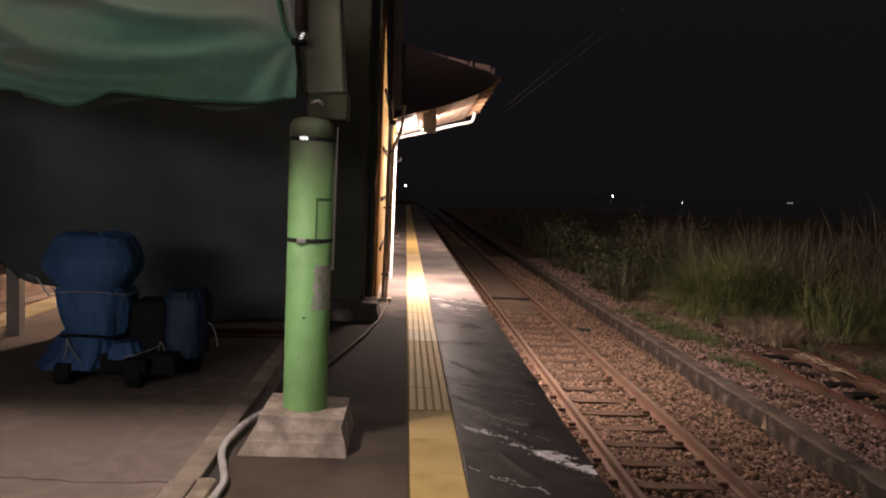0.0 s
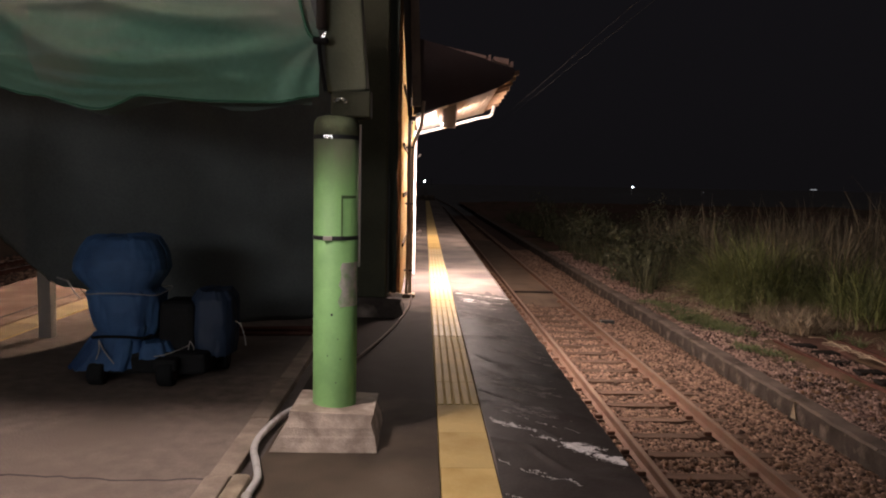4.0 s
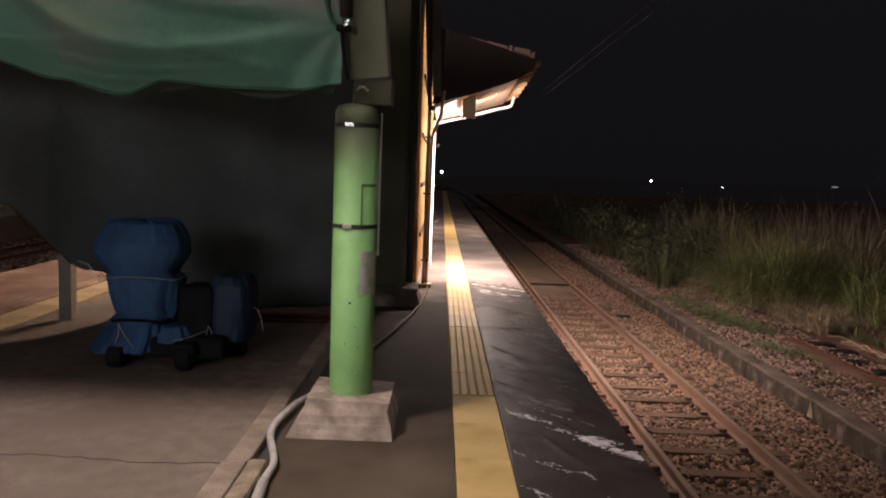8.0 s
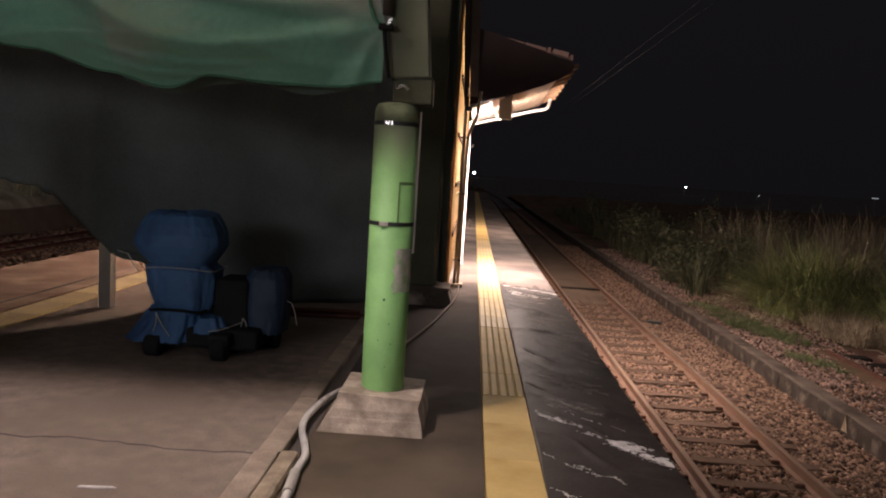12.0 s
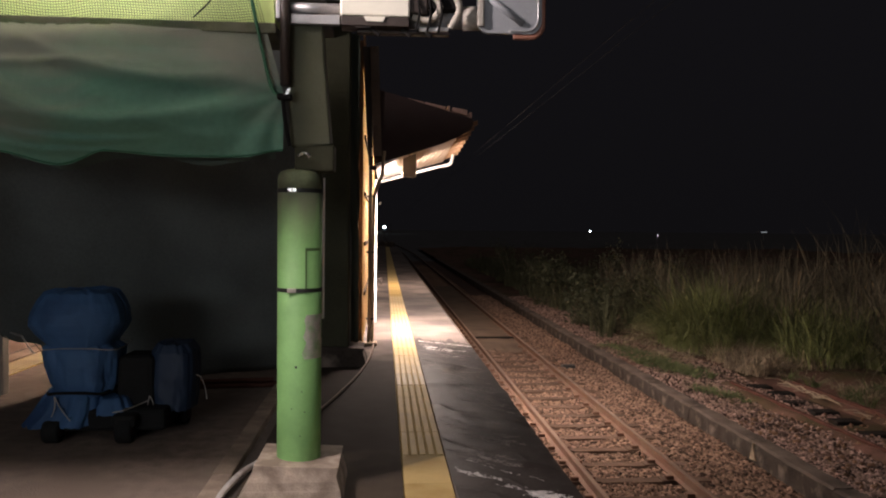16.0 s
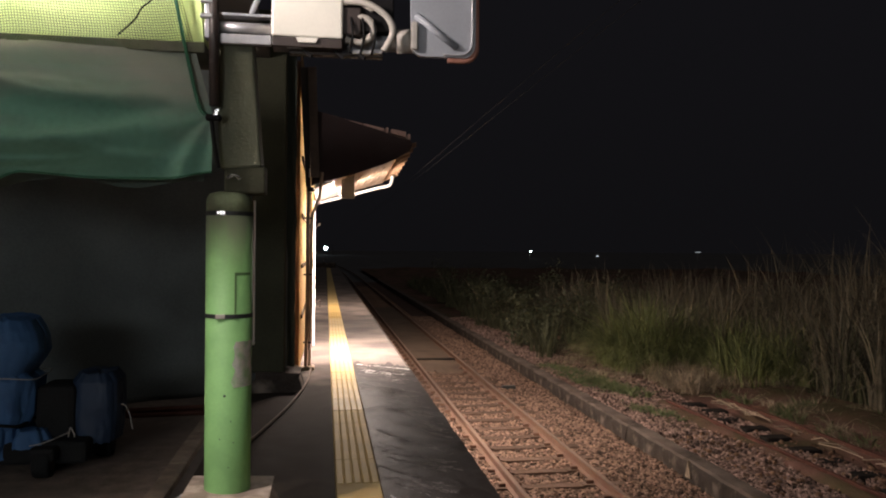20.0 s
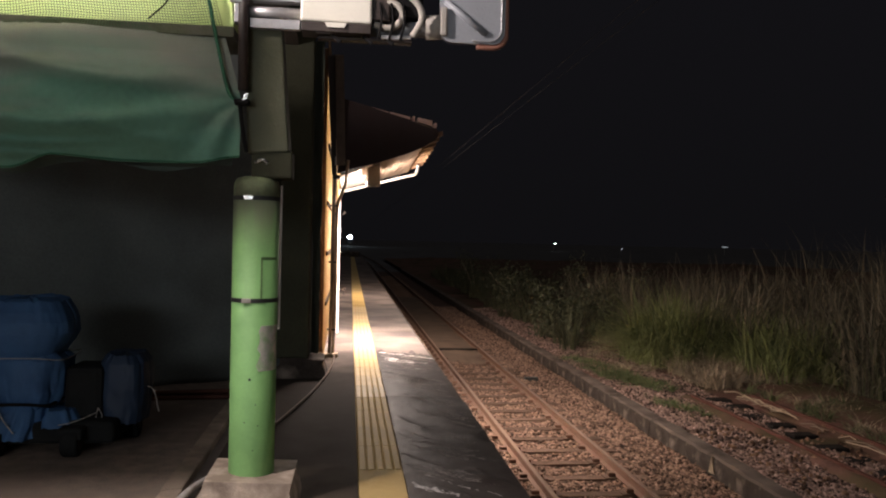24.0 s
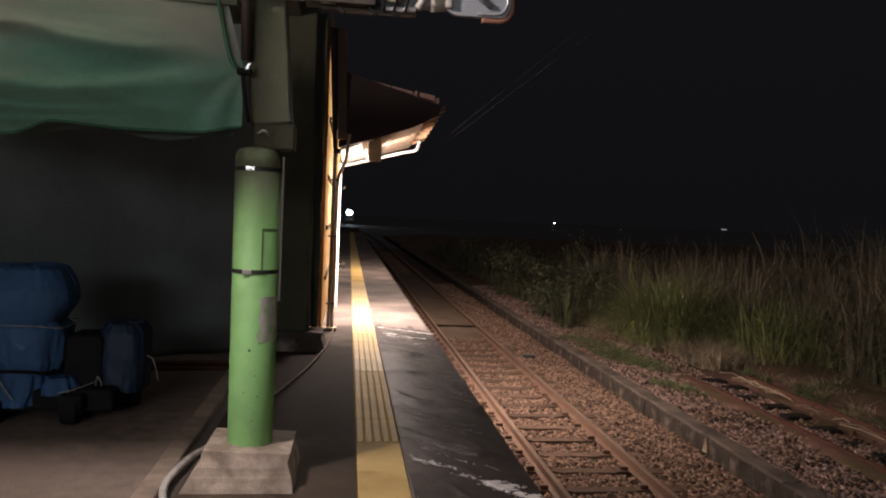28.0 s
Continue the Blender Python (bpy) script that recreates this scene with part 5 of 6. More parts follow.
part("flange_bolt", tube([(-0.665, BY + 0.03, 2.90), (-0.60, BY + 0.03, 2.90)], 0.014, 8), GALV, gear)
part("flange_bolt", tube([(-0.665, BY + 0.03, 2.985), (-0.60, BY + 0.03, 2.985)], 0.014, 8), GALV, gear)
part("drop_pole", tube([(-0.588, BY + 0.05, 2.40), (-0.602, BY + 0.05, 3.30)], 0.028, 12), PIPE_DARK, gear, "dark upright pole", smooth=True)
part("top_bracket", box(-0.55, BY + 0.05, 2.915, -0.28, BY + 0.13, 2.93, 0.003), GREYPLASTIC, gear)
part("clamp", tube(smooth_line([(-0.39, BY + 0.06, 2.93), (-0.36, BY + 0.05, 3.0), (-0.32, BY + 0.06, 3.08)], 4), 0.016, 8), GREYPLASTIC, gear)
part("hose", tube(smooth_line([(0.10, BY + 0.03, 3.02), (0.25, BY, 3.01), (0.37, BY - 0.01, 2.94), (0.41, BY, 2.85), (0.36, BY + 0.02, 2.745)], 8), 0.020, 10), CABLE, gear, "pale flexible hose", smooth=True)
part("hose", tube(smooth_line([(0.12, BY + 0.06, 2.94), (0.26, BY + 0.03, 2.93), (0.30, BY + 0.04, 2.86), (0.24, BY + 0.06, 2.80), (0.14, BY + 0.06, 2.815)], 8), 0.020, 10), CABLE, gear, smooth=True)
part("hose", tube(smooth_line([(0.0, BY + 0.04, 3.16), (0.16, BY + 0.02, 3.06), (0.30, BY + 0.02, 2.98)], 8), 0.020, 10), CABLE, gear, smooth=True)
part("upright_pipe", tube([(0.26, BY + 0.14, 2.9), (0.27, BY + 0.14, 3.4)], 0.028, 12), GALV, gear, smooth=True)
part("lower_bracket", box(-0.18, BY + 0.08, 2.722, 0.36, BY + 0.14, 2.740, 0.004), PIPE_DARK, gear)
for x in (-0.1, 0.08, 0.2):
    part("plug", tube([(x, BY + 0.05, 2.74), (x + 0.05, BY + 0.04, 2.70)], 0.012, 8), BLACK, gear)
part("arm", tube([(0.10, BY + 0.16, 2.82), (0.62, BY + 0.14, 2.83)], 0.050, 14), GREYPLASTIC, gear, smooth=True)
part("arm_collar", tube([(0.44, BY + 0.12, 2.83), (0.565, BY + 0.12, 2.84)], 0.070, 18), GREYPOST, gear, smooth=True)
# black colour stands for the shade behind the hoses
part("junction", box(0.14, BY + 0.04, 2.86, 0.42, BY + 0.13, 3.10, 0.01), BLACK, gear, "connection block coloured black for the shade on it")
for x, z, w in ((-0.19, 2.755, 0.09), (0.18, 2.74, 0.10), (0.28, 2.745, 0.07)):
    part("cable_tag", box(x, BY + 0.03, z - 0.012, x + w, BY + 0.05, z + 0.010, 0.003), GALV, gear)
for x in (0.17, 0.235, 0.30):
    part("thin_cable", tube(smooth_line([(x, BY + 0.02, 2.93), (x + 0.01, BY + 0.0, 2.82), (x - 0.01, BY + 0.03, 2.725)], 5), 0.007, 6), BLACK, gear)
part("stay", tube([(0.40, BY + 0.16, 2.9), (0.39, BY + 0.16, 3.3)], 0.010, 8), GALV, gear)
part("frame_end", box(0.12, BY + 0.02, 2.83, 0.23, BY + 0.12, 2.99, 0.01), PIPE_DARK, gear)

mirror = tagged(empty("platform_mirror"), "grey-backed rectangular mirror with rounded corners and a red-brown rim", "mirror")


def rounded(x0, z0, x1, z1, r, n=6):
    pts = []
    for cx, cz, a0 in ((x1 - r, z1 - r, 0), (x0 + r, z1 - r, 90), (x0 + r, z0 + r, 180), (x1 - r, z0 + r, 270)):
        for k in range(n + 1):
            a = radians(a0 + 90 * k / n)
            pts.append((cx + r * math.cos(a), cz + r * math.sin(a)))
    return pts


mirror_back = part("back", prism(rounded(0.52, 2.735, 0.905, 3.45, 0.075), "y", BY + 0.05, BY + 0.09), GREYPLASTIC, mirror, "blue-grey back")
rim_line = [(0.74, 2.722), (0.84, 2.722), (0.885, 2.738), (0.910, 2.775), (0.914, 2.83), (0.914, 3.10), (0.914, 3.46)]
part("rim", tube(smooth_line([(x, BY + 0.075, z) for x, z in rim_line], 6), 0.017, 10), RIM, mirror, "red-brown rim", smooth=True)
part("lip", tube(smooth_line([(x - 0.030, BY + 0.045, z + 0.026) for x, z in rim_line], 6), 0.006, 8), GALV, mirror_back, "bright pressed lip", smooth=True)
part("rib", tube([(0.545, BY + 0.045, 2.97), (0.79, BY + 0.045, 2.79)], 0.019, 10), GREYPLASTIC, mirror_back, smooth=True)
part("bracket", box(0.52, BY + 0.02, 2.765, 0.56, BY + 0.05, 2.93, 0.01), GREYPOST, mirror)

# ---- the covered machine ----
machine = tagged(empty("covered_machine"), "small wheeled machine wrapped in blue tarpaulin tied with cord", "covered machine")


def wrap(cx, cy, levels, seed, fold):
    """A draped shape: levels of (z, half width, half depth, shift x); folds run down it."""
    def at(u, v):
        k = v * (len(levels) - 1)
        i = min(int(k), len(levels) - 2)
        f = k - i
        f = f * f * (3 - 2 * f)
        z, a, b, sx = [levels[i][q] * (1 - f) + levels[i + 1][q] * f for q in range(4)]
        t = 2 * math.pi * u
        c, s = math.cos(t), math.sin(t)
        e = 0.72
        x = a * math.copysign(abs(c) ** e, c)
        y = b * math.copysign(abs(s) ** e, s)
        d = 1 + fold * (1.3 * fbm(2 * c + seed, 2 * s, z * 2.5) - 1.1 * abs(fbm(3.5 * c + seed, 3.5 * s, z * 7.0)) - 0.7 * abs(fbm(8 * c + seed, 8 * s, z * 4.0)) + 0.5 * math.sin(9 * t + 3 * fbm(c, s, z)) * max(0, 1 - z))
        return (cx + sx + x * d, cy + y * d, z + 0.02 * fbm(4 * c, 4 * s, seed))
    return at


hood = [(1.090, 0.02, 0.02, 0), (1.095, 0.19, 0.17, 0), (1.075, 0.25, 0.22, 0), (1.00, 0.300, 0.255, -0.005), (0.93, 0.332, 0.275, -0.01), (0.85, 0.345, 0.28, -0.015), (0.79, 0.310, 0.27, -0.01), (0.73, 0.255, 0.25, 0.0), (0.68, 0.215, 0.22, 0.01)]
cloth("hood_cover", 110, 64, wrap(-2.29, 5.95, hood, 1.0, 0.026), TARP, machine, "blue tarpaulin hood", thick=0.004)
body = [(0.70, 0.02, 0.02, 0), (0.70, 0.22, 0.22, 0), (0.66, 0.275, 0.25, 0.0), (0.54, 0.255, 0.26, 0.01), (0.42, 0.235, 0.25, 0.02), (0.34, 0.20, 0.23, 0.02), (0.31, 0.16, 0.2, 0.02)]
cloth("body_cover", 110, 60, wrap(-2.27, 5.95, body, 4.0, 0.055), TARP, machine, thick=0.004)
skirt = [(0.37, 0.02, 0.02, 0), (0.37, 0.18, 0.21, 0), (0.30, 0.21, 0.25, -0.02), (0.20, 0.245, 0.28, -0.05), (0.11, 0.27, 0.30, -0.09)]
cloth("skirt_cover", 110, 40, wrap(-2.31, 5.92, skirt, 7.0, 0.08), TARP, machine, thick=0.004)
side_flap = [(0.30, 0.02, 0.02, 0), (0.30, 0.10, 0.20, 0), (0.24, 0.14, 0.23, 0), (0.19, 0.15, 0.25, 0.02)]
cloth("side_flap", 60, 24, wrap(-2.02, 5.93, side_flap, 9.0, 0.12), TARP, machine, thick=0.004)
rear = [(0.67, 0.02, 0.02, 0.0), (0.67, 0.12, 0.18, 0.0), (0.61, 0.165, 0.21, 0.0), (0.42, 0.175, 0.22, 0), (0.28, 0.170, 0.22, 0.0), (0.17, 0.15, 0.22, 0.0)]
cloth("rear_cover", 80, 50, wrap(-1.64, 6.10, rear, 11.0, 0.06), TARP_DARK, machine, "navy-black tarpaulin", thick=0.004)
# box added to fill the dark gap between the covers with black
part("engine", box(-2.02, 5.86, 0.20, -1.74, 6.2, 0.60, 0.05), RUBBER, machine, "black filler box for the dark gap between the covers")
part("chassis", box(-2.46, 5.72, 0.07, -1.62, 6.25, 0.23, 0.03), RUBBER, machine)
for x, y, r in ((-2.40, 5.68, 0.085), (-1.88, 5.66, 0.10), (-2.40, 6.22, 0.085), (-1.88, 6.22, 0.10), (-1.62, 6.2, 0.09)):
    w = turned([(r * 0.5, -0.055), (r * 0.92, -0.055), (r, -0.04), (r, 0.04), (r * 0.92, 0.055), (r * 0.5, 0.055)], 24)
    bmesh.ops.rotate(w, matrix=Matrix.Rotation(radians(90), 3, "Y"), verts=w.verts)
    bmesh.ops.translate(w, vec=(x, y, r), verts=w.verts)
    wheel = part("wheel", w, RUBBER, machine, "black rubber wheel", smooth=True)
    hub = turned([(0.005, -0.060), (r * 0.5, -0.058), (r * 0.5, 0.058), (0.005, 0.060)], 16)
    bmesh.ops.rotate(hub, matrix=Matrix.Rotation(radians(90), 3, "Y"), verts=hub.verts)
    bmesh.ops.translate(hub, vec=(x, y, r), verts=hub.verts)
    part("hub", hub, MACHINE, wheel)
# loose pipes lying at the foot of the netting
bundle = tagged(empty("pipe_bundle"), "thin rusty pipes lying at the foot of the netting", "pipes")
for k, (x0, y0, x1, y1, z) in enumerate(((-1.95, 7.62, -0.95, 7.70, 0.026), (-1.85, 7.52, -1.05, 7.60, 0.026), (-1.80, 7.56, -1.10, 7.66, 0.068))):
    part("pipe", tube([(x0, y0, z), (x1, y1, z)], 0.022, 10), OLD_RUST, bundle, smooth=True)
part("guard", box(-1.97, 5.60, 0.12, -1.80, 5.9, 0.21, 0.02), RUBBER, machine)


def ring_cord(cx, cy, z, a, b, parent, mat=CORD, label="pale cord"):
    pts = [(cx + a * math.copysign(abs(math.cos(t)) ** 0.55, math.cos(t)), cy + b * math.copysign(abs(math.sin(t)) ** 0.55, math.sin(t)), z + 0.01 * math.sin(3 * t)) for t in np.linspace(0, 2 * math.pi, 50)]
    return part("cord", tube(pts, 0.004 if mat == CORD else 0.012, 6), mat, parent, label)


ring_cord(-2.25, 5.95, 0.675, 0.285, 0.262, machine)
ring_cord(-2.27, 5.93, 0.352, 0.215, 0.25, machine, BLACK, "dark belt")
part("cord_end", tube(smooth_line([(-2.38, 5.66, 0.34), (-2.37, 5.64, 0.27), (-2.39, 5.63, 0.20)], 5), 0.0045, 6), CORD, machine)
part("cord_end", tube(smooth_line([(-2.38, 5.66, 0.34), (-2.33, 5.64, 0.26), (-2.26, 5.63, 0.17)], 5), 0.0045, 6), CORD, machine)
part("cord_end", tube(smooth_line([(-1.77, 5.86, 0.30), (-1.78, 5.85, 0.24), (-1.79, 5.86, 0.16)], 5), 0.0045, 6), CORD, machine)
part("cord_end", tube(smooth_line([(-1.77, 5.86, 0.30), (-1.74, 5.85, 0.25), (-1.75, 5.86, 0.19)], 5), 0.0045, 6), CORD, machine)
part("cord_end", tube(smooth_line([(-1.55, 6.0, 0.44), (-1.44, 6.02, 0.42), (-1.40, 6.02, 0.34), (-1.38, 6.02, 0.24)], 6), 0.0045, 6), CORD, machine)
part("cord_between", tube(smooth_line([(-2.05, 5.72, 0.20), (-1.9, 5.70, 0.23), (-1.77, 5.84, 0.27)], 6), 0.0045, 6), CORD, machine)

# grey post and brace beyond the machine
side_post = tagged(empty("grey_post"), "grey square steel post standing by the far platform edge", "post")
part("shaft", box(-3.64, 7.30, 0.0, -3.52, 7.42, 2.9, 0.006), GREYPOST, side_post)
part("brace", tube([(-3.075, 6.93, 0.45), (-3.13, 6.95, 0.50), (-3.215, 7.0, 0.595), (-3.53, 7.34, 0.60)], 0.008, 8), PVC, side_post, "pale bent stay")

# ---- station building ----
station = tagged(empty("station_building"), "station building with tan boarded wall and overhanging maroon roof", "building")
WX = -0.30
def ribbed_sheet(y0, y1):
    """A corrugated sheet of the side wall, with its ribs upright."""
    def at(u, v):
        y = y0 + (y1 - y0) * u
        return (WX + 0.010 * math.sin(y * 2 * math.pi / 0.076), y, 0.03 + 4.2 * v)
    return at


for i in range(8):
    y0 = 10.40 + 0.80 * i
    cloth("corrugated_sheet", 84, 1, ribbed_sheet(y0, y0 + 0.797), BACKLIT, station, "translucent tan corrugated sheet brightened by an added lamp behind it")
    part("stud", box(WX - 0.07, y0 + 0.36, 0, WX - 0.015, y0 + 0.40, 4.2, 0.003), TIMBER, station)
part("rear_wall", box(WX - 0.12, 16.82, 0, WX - 0.02, 26.0, 4.3), WOOD, station, "tan boarded wall")
part("inner_wall", box(-2.34, 10.9, 0, -2.28, 26.0, 3.74), WOOD, station)
part("end_wall", box(-2.28, 18.0, 0, WX - 0.12, 18.1, 3.74), WOOD, station)
for z in (0.67, 1.345, 2.02, 2.79, 3.57):
    part("batten", box(WX + 0.012, 10.40, z, WX + 0.035, 16.8, z + 0.055, 0.004), BATTEN, station, "dark horizontal batten")
part("corner_post", box(WX - 0.13, 10.30, 0, WX - 0.06, 10.39, 3.45, 0.006), PIPE_DARK, station)
part("white_pillar", box(-0.172, 12.9, 0, -0.134, 12.96, 2.40, 0.005), WHITE, station, "white painted pillar")


def leaning(name, lo, hi, z0, z1, y0, y1, mat, label=""):
    """An upright out of plumb: its two edges at the foot and at the head."""
    return part(name, prism([(lo[0], z0), (lo[1], z0), (hi[1], z1), (hi[0], z1)], "y", y0, y1), mat, station, label)


leaning("dark_upright", (-0.226, -0.168), (-0.318, -0.212), 2.42, 4.0, 10.27, 10.33, PIPE_DARK)
leaning("brown_upright", (-0.166, -0.052), (-0.218, -0.104), 2.55, 4.0, 10.24, 10.32, BROWNWOOD, "weathered brown upright")
part("bright_clip", box(-0.189, 10.225, 2.54, -0.178, 10.238, 2.655, 0.002), WHITE, station, "small white strip of a cable clip")
part("elbow_joint", box(-0.21, 10.26, 2.36, -0.12, 10.36, 2.42, 0.01), PIPE_DARK, station)
# sloping soffit, gable board, rafters and gutter
def soffit_z(x, y):
    f = (y - 10.38) / 3.1
    return (2.42 + (x + 0.16) * 0.42) * (1 - f) + (2.42 + (x + 0.16) * 0.30) * f


for i in range(10):
    x0, x1 = -0.13 + i * 0.113, -0.13 + i * 0.113 + 0.109
    b = bmesh.new()
    vs = [b.verts.new((x, y, soffit_z(x, y) + dz)) for dz in (0, 0.02) for x, y in ((x0, 10.72), (x1, 10.72), (x1, 13.5), (x0, 13.5))]
    for f in ((0, 1, 2, 3), (7, 6, 5, 4), (0, 4, 5, 1), (1, 5, 6, 2), (2, 6, 7, 3), (3, 7, 4, 0)):
        b.faces.new([vs[k] for k in f])
    bmesh.ops.recalc_face_normals(b, faces=b.faces[:])
    # white near the lamp, dark beige beyond: the light's falloff put into the colours
    part("soffit_board", b, WHITE if i < 4 else BEIGE_SHADED, station)
part("gable_board", prism([(-0.16, 2.44), (0.0, 2.495), (0.41, 2.615), (0.78, 2.745), (0.98, 2.835), (1.15, 2.94), (1.185, 3.02), (1.155, 3.085), (0.925, 3.145), (0.755, 3.205), (0.52, 3.27), (0.27, 3.345), (-0.16, 3.46)], "y", 10.33, 10.385), MAROON, station, "dark maroon gable board")
# edges of the boarded roof showing above the gable
rf = prism([(-0.16, 3.42), (1.19, 3.055), (1.19, 3.075), (-0.16, 3.44)], "y", 10.40, 13.6)
part("roof_sheet", rf, MAROON, station, "dark roof sheet")
for x0, x1, t0, t1 in ((0.275, 0.505, 0.006, 0.012), (0.525, 0.80, 0.020, 0.034), (0.90, 1.10, 0.055, 0.075)):
    z0, z1 = 3.342 - 0.262 * (x0 - 0.275), 3.342 - 0.262 * (x1 - 0.275)
    part("roof_board", prism([(x0, z0), (x1, z1), (x1, z1 + t1), (x0, z0 + t0)], "y", 10.35, 10.75), ROOFEDGE, station, "board end at the roof edge, lamplight put into its pale pink")
for x in (0.83, 1.13):
    z = 3.342 - 0.262 * (x - 0.275)
    part("purlin_end", box(x, 10.39, z - 0.01, x + 0.035, 10.7, z + 0.06, 0.004), ROOFEDGE, station)
for i in range(8):
    y = 10.5 + i * 0.40
    zz = soffit_z(1.13, y)
    part("rafter_end", prism([(1.0, zz - 0.03), (1.26, zz + 0.07), (1.26, zz + 0.13), (1.0, zz + 0.05)], "y", y, y + 0.09), TIMBER, station)
part("eave_rail", tube([(1.0, 10.7, soffit_z(1.0, 10.7) + 0.02), (1.0, 13.5, soffit_z(1.0, 13.5) + 0.02)], 0.02, 6), TIMBER, station)
part("gutter", tube(smooth_line([(1.16, 13.2, 2.86), (1.17, 13.5, 2.80), (1.12, 13.55, 2.73), (0.9, 13.56, 2.68), (0.4, 13.56, 2.54), (-0.13, 13.56, 2.40)], 6), 0.026, 10), PVC, station, "white gutter pipe", smooth=True)
part("lamp_board", box(0.248, 10.9, 2.32, 0.435, 10.94, 2.66, 0.006), GREYPOST, station, "grey board beside the lamp")
part("downpipe", tube(smooth_line([(-0.168, 10.36, 0.02), (-0.163, 10.36, 0.8), (-0.155, 10.36, 1.59), (-0.148, 10.36, 1.98), (-0.112, 10.35, 2.14), (-0.050, 10.33, 2.30), (-0.034, 10.31, 2.45), (-0.017, 10.29, 2.62)], 8), 0.022, 10), PIPE_TAN, station, "brown downpipe, lamplight put into its tan colour", smooth=True)
# this pipe's brown is lightened for the lamp as well
dark_pipe = part("dark_downpipe", tube([(-0.215, 10.30, 0.02), (-0.20, 10.30, 0.8), (-0.20, 10.30, 2.45)], 0.022, 10), BROWNPIPE, station, "brown pipe", smooth=True)
for z in (0.35, 1.25, 2.0):
    part("pipe_bracket", box(-0.25, 10.31, z, -0.145, 10.40, z + 0.022, 0.004), PIPE_DARK, dark_pipe)
part("pipe_shoe", box(-0.29, 10.22, 0.0, -0.10, 10.42, 0.05, 0.01), CURB, station)
tap = tagged(empty("wall_tap"), "small dark tap on a pipe from the wall", "tap")
part("pipe", tube([(-0.30, 14.0, 0.64), (-0.03, 14.0, 0.66)], 0.014, 8), PIPE_DARK, tap)
part("handle", tube([(-0.06, 14.0, 0.56), (-0.06, 14.0, 0.70)], 0.012, 8), PIPE_DARK, tap)
slamp = tagged(empty("station_lamp"), "white tube lamp fixture glowing under the station roof", "lamp")
part("housing", box(0.25, 11.1, 2.435, 0.37, 12.15, 2.50, 0.008), WHITE, slamp)
for y in (11.25, 11.95):
    part("hanger", box(0.30, y, 2.50, 0.32, y + 0.03, 2.60), GALV, slamp)
part("tube", box(0.29, 11.15, 2.40, 0.33, 12.1, 2.432, 0.008), TUBE, slamp, "glowing tube")
clamp_ob = tagged(empty("wall_lamp_arm"), "small pale bracket lamp on the station wall", "lamp")
part("arm", tube([(-0.28, 17.0, 2.0), (-0.13, 17.0, 2.12)], 0.010, 8), PIPE_DARK, clamp_ob)
part("cap", tube([(-0.13, 17.0, 2.11), (-0.09, 17.0, 2.17)], 0.020, 8), CORD, clamp_ob, "small pale lamp cap")

# ---- far side ----
far_track = tagged(empty("far_track"), "rusty railway track beyond the far platform edge", "railway track", kind="structure")
for x in (-12.7, -13.8):
    rail(far_track, lambda y, x=x: x, lambda y: RAIL_Z, list(np.arange(6, 60, 4.0)), OLD_RUST, BRIGHTRAIL)
fs = None
for i in range(50):
    ob = part("sleeper", box(-1.0, -0.11, -0.12, 1.0, 0.11, 0.0, 0.01), SLEEPER, far_track) if fs is None else link("sleeper", fs, SLEEPER, far_track)
    fs = ob.data
    ob.location = (-13.25, 12 + 0.65 * i, RAIL_Z - 0.145)
part("track_bed", box(-15.6, -5, -1.7, -5.86, 70, RAIL_Z - 0.19), BED, far_track, "dusty red-brown ballast bed")


def far_stone_place(rng, n):
    return np.c_[rng.uniform(-15.4, -9, n), rng.uniform(12, 36, n), np.full(n, RAIL_Z - 0.18)]


tagged(link("far_ballast", stones("far_ballast", 6000, far_stone_place, 0.08, STONE, 8), STONE), "brown ballast of the far track", "ballast", kind="stuff")


def bank_at(u, v):
    y = -5 + 80 * v
    s = u * 9
    x = -15.6 - s
    z = -1.5 + min(s / 0.5, 1) * 1.1 + 0.45 * min(1.6, max(0, s - 0.5)) + 0.06 * max(0, s - 2.1) + 0.10 * fbm(x * 0.5, y * 0.4, 2)
    return (x, y, z)


bank = tagged(cloth("far_bank", 120, 100, bank_at, LEAD), "dark cut bank with a pale grassy top beyond the far track", "bank", kind="structure")
bank.data.materials.append(SAND)
bank.data.polygons.foreach_set("material_index", [1 if f.center.x > -15.98 else 0 for f in bank.data.polygons])
bank_grass = []
rng = random.Random(5)
for i in range(330):
    bank_grass.append((-16.3 - 3.5 * rng.random() ** 1.5, rng.uniform(14, 45), -0.3, rng.uniform(0.6, 1.15), 0.5, 26))
tagged(blades("bank_grass", bank_grass, BANKGRASS, 31), "dry grass on top of the far bank", "grass", kind="stuff")

# ---- wires and far lights ----
wires = tagged(empty("overhead_wires"), "pair of thin dark overhead wires along the track", "overhead wire")
for x, z in ((2.86, 4.0), (2.98, 3.93)):
    part("wire", tube([(x, y, z + 0.06 * abs(math.sin((y + 30) * math.pi / 65))) for y in np.arange(-30, 621, 5.0)], 0.0035, 5), BLACK, wires)
for y in (-30.0, 620.0):
    part("mast", tube([(5.5, y, -1.7), (5.5, y, 5.6)], 0.12, 8), BLACK, wires)
    part("mast_arm", tube([(5.5, y, 4.6), (2.86, y, 4.03)], 0.03, 6), BLACK, wires)


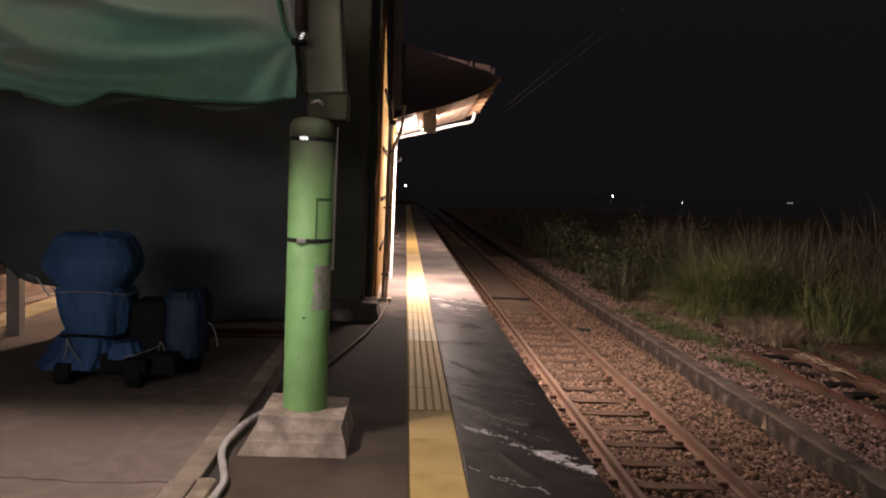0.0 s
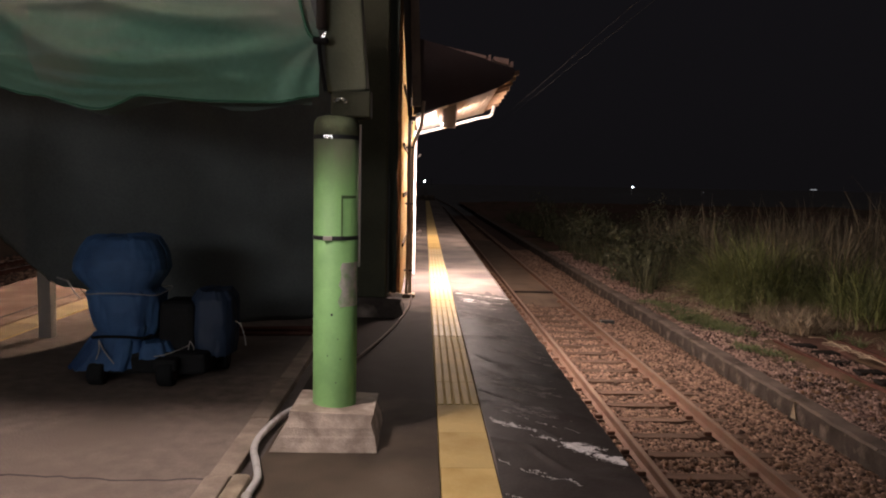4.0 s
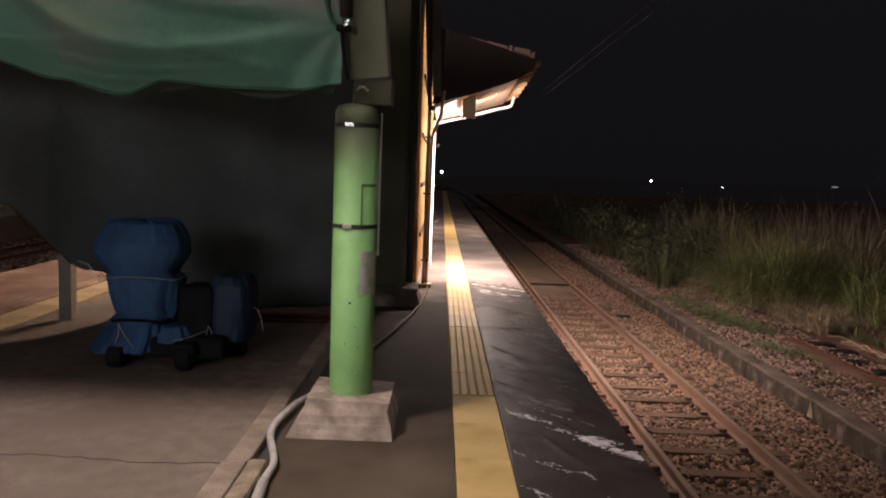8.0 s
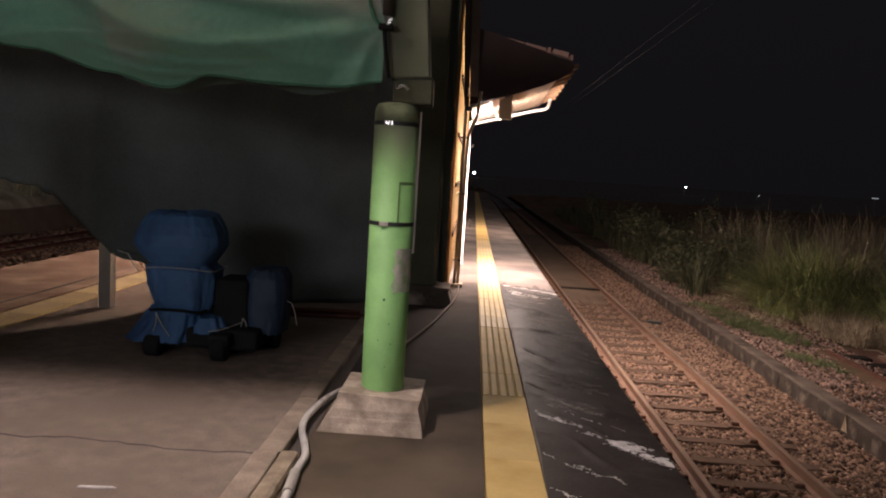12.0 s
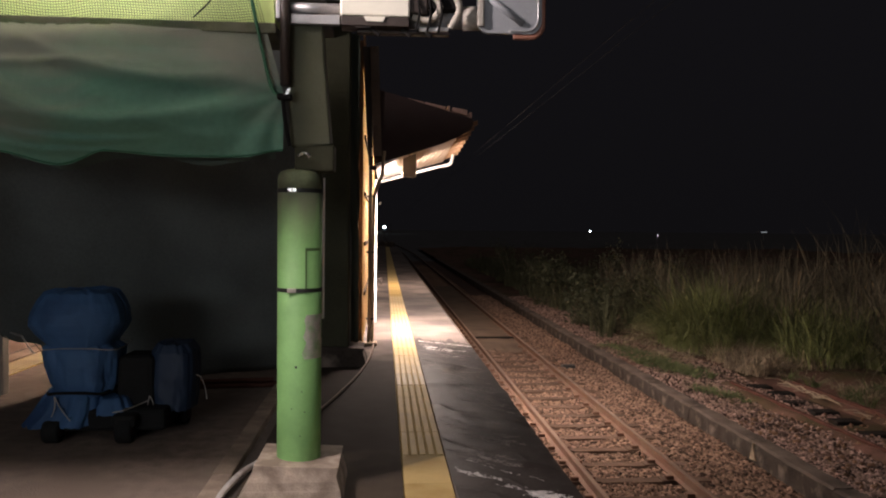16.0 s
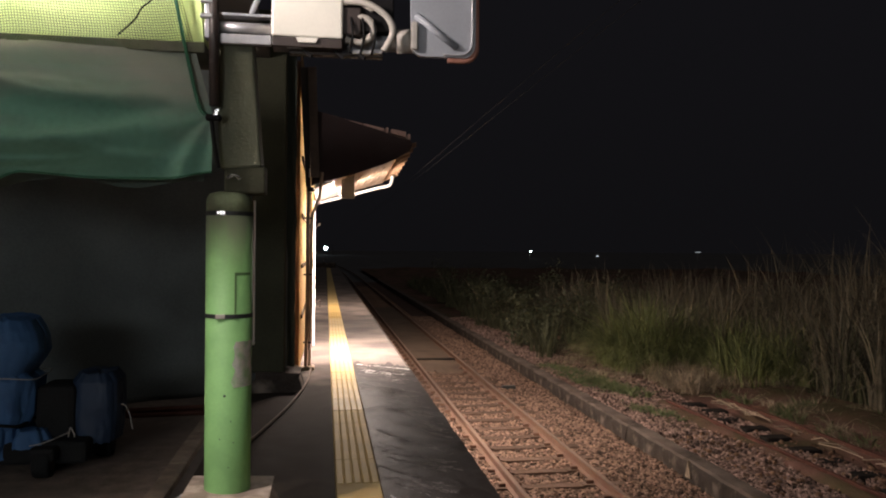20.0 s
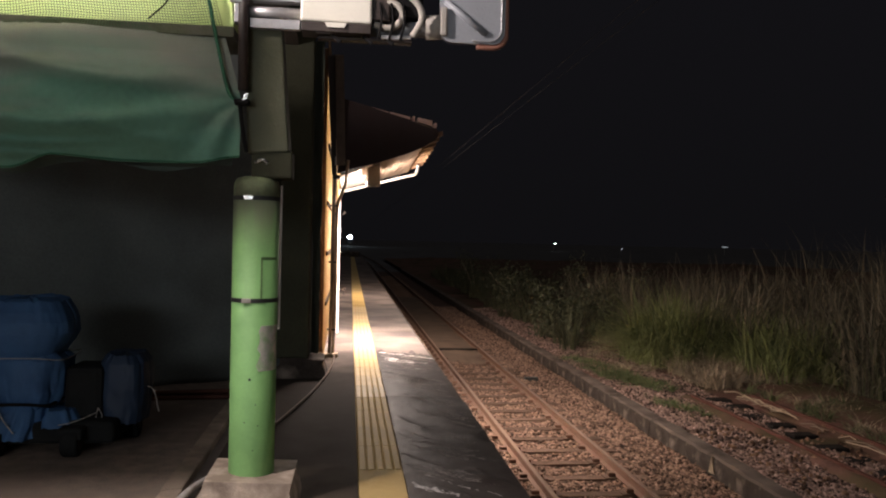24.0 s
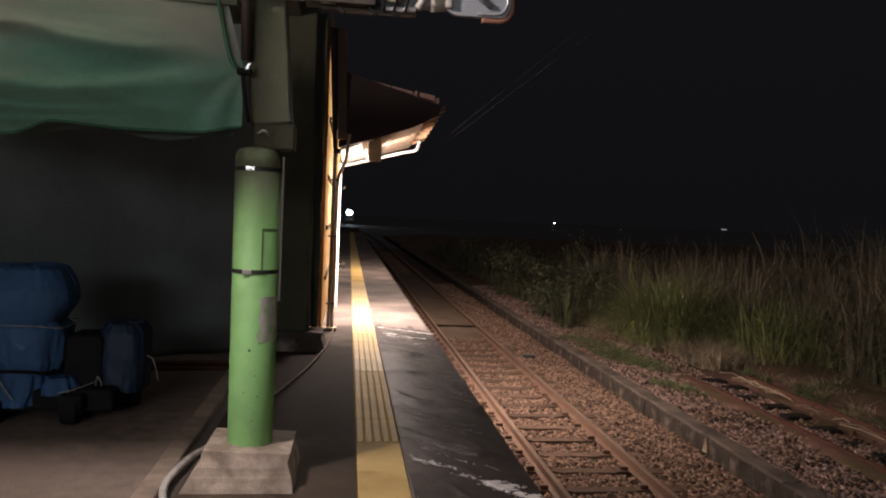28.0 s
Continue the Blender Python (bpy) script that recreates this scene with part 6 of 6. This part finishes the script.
def far_lamp(x, y, z, r, label):
    ob = tagged(empty("distant_lamp"), label, "street lamp", group="distant lamps")
    b = bmesh.new()
    bmesh.ops.create_uvsphere(b, u_segments=12, v_segments=8, radius=r)
    bmesh.ops.translate(b, vec=(x, y, z), verts=b.verts)
    part("bulb", b, TUBE_FAR, ob, smooth=True)
    part("pole", tube([(x + 0.1, y + 2.5, -1.7), (x + 0.1, y + 2.5, z + 0.2), (x, y + 0.1, z + 0.3)], 0.05, 6), GREYPOST, ob)


far_lamp(81.6, 299.8, 1.42, 0.24, "small white lamp glowing far off in the dark")
far_lamp(109.6, 300.0, -0.1, 0.06, "faint lamp far off above the shrubs")
b = box(152.6, 300.7, 1.55, 155.0, 300.9, 1.85)
ob = tagged(empty("distant_tube"), "faint pale strip lamp far off above the reeds", "street lamp", group="distant lamps")
part("tube", b, material("faint_far_glow", (0.5, 0.5, 0.5), 0.5, bump=0, emit=(0.9, 0.95, 1.0), strength=0.3), ob)
part("pole", tube([(153.8, 301.2, -1.7), (153.8, 301.2, 1.6)], 0.08, 6), GREYPOST, ob)

# ---- the train ----
train = tagged(empty("train"), "approaching train with bright bluish-white headlights", "train")
cab = box(-1.4, 0, 0.9, 1.4, 19, 3.9, 0.25)
part("body", cab, TRAINPAINT, train)
part("windscreen", box(-1.1, -0.03, 2.1, 1.1, 0.02, 3.05, 0.02), GLASS_DARK, train)
# disc far larger than a headlight: the glare is put into its size
for x, z, r in ((0, 3.35, 0.78),):
    hl = turned([(r, 0), (r, 0.10), (0.8 * r, 0.16)], 24)
    bmesh.ops.rotate(hl, matrix=Matrix.Rotation(radians(90), 3, "X"), verts=hl.verts)
    bmesh.ops.translate(hl, vec=(x, 0, z), verts=hl.verts)
    part("headlight", hl, HEADLIGHT, train, "bluish-white headlight disc, oversized to take in its glare")
for x in (-0.75, 0.75):
    part("underframe", box(x - 0.1, 1, 0.7, x + 0.1, 18, 0.9), RUBBER, train)
    for y in (2.2, 4.3, 14.7, 16.8):
        w = turned([(0.2, -0.06), (0.43, -0.06), (0.43, 0.06), (0.2, 0.06)], 20)
        bmesh.ops.rotate(w, matrix=Matrix.Rotation(radians(90), 3, "Y"), verts=w.verts)
        bmesh.ops.translate(w, vec=(x * 0.77, y, 0.425), verts=w.verts)
        part("wheel", w, RUBBER, train)


def motions():
    rows = []
    for i in range(15):
        t = 2.0 * i
        y = 1000 - 27.5 * t
        rows.append((t, pose(track_x(y), y, track_z(y))))
    walk(train, rows)


motions()
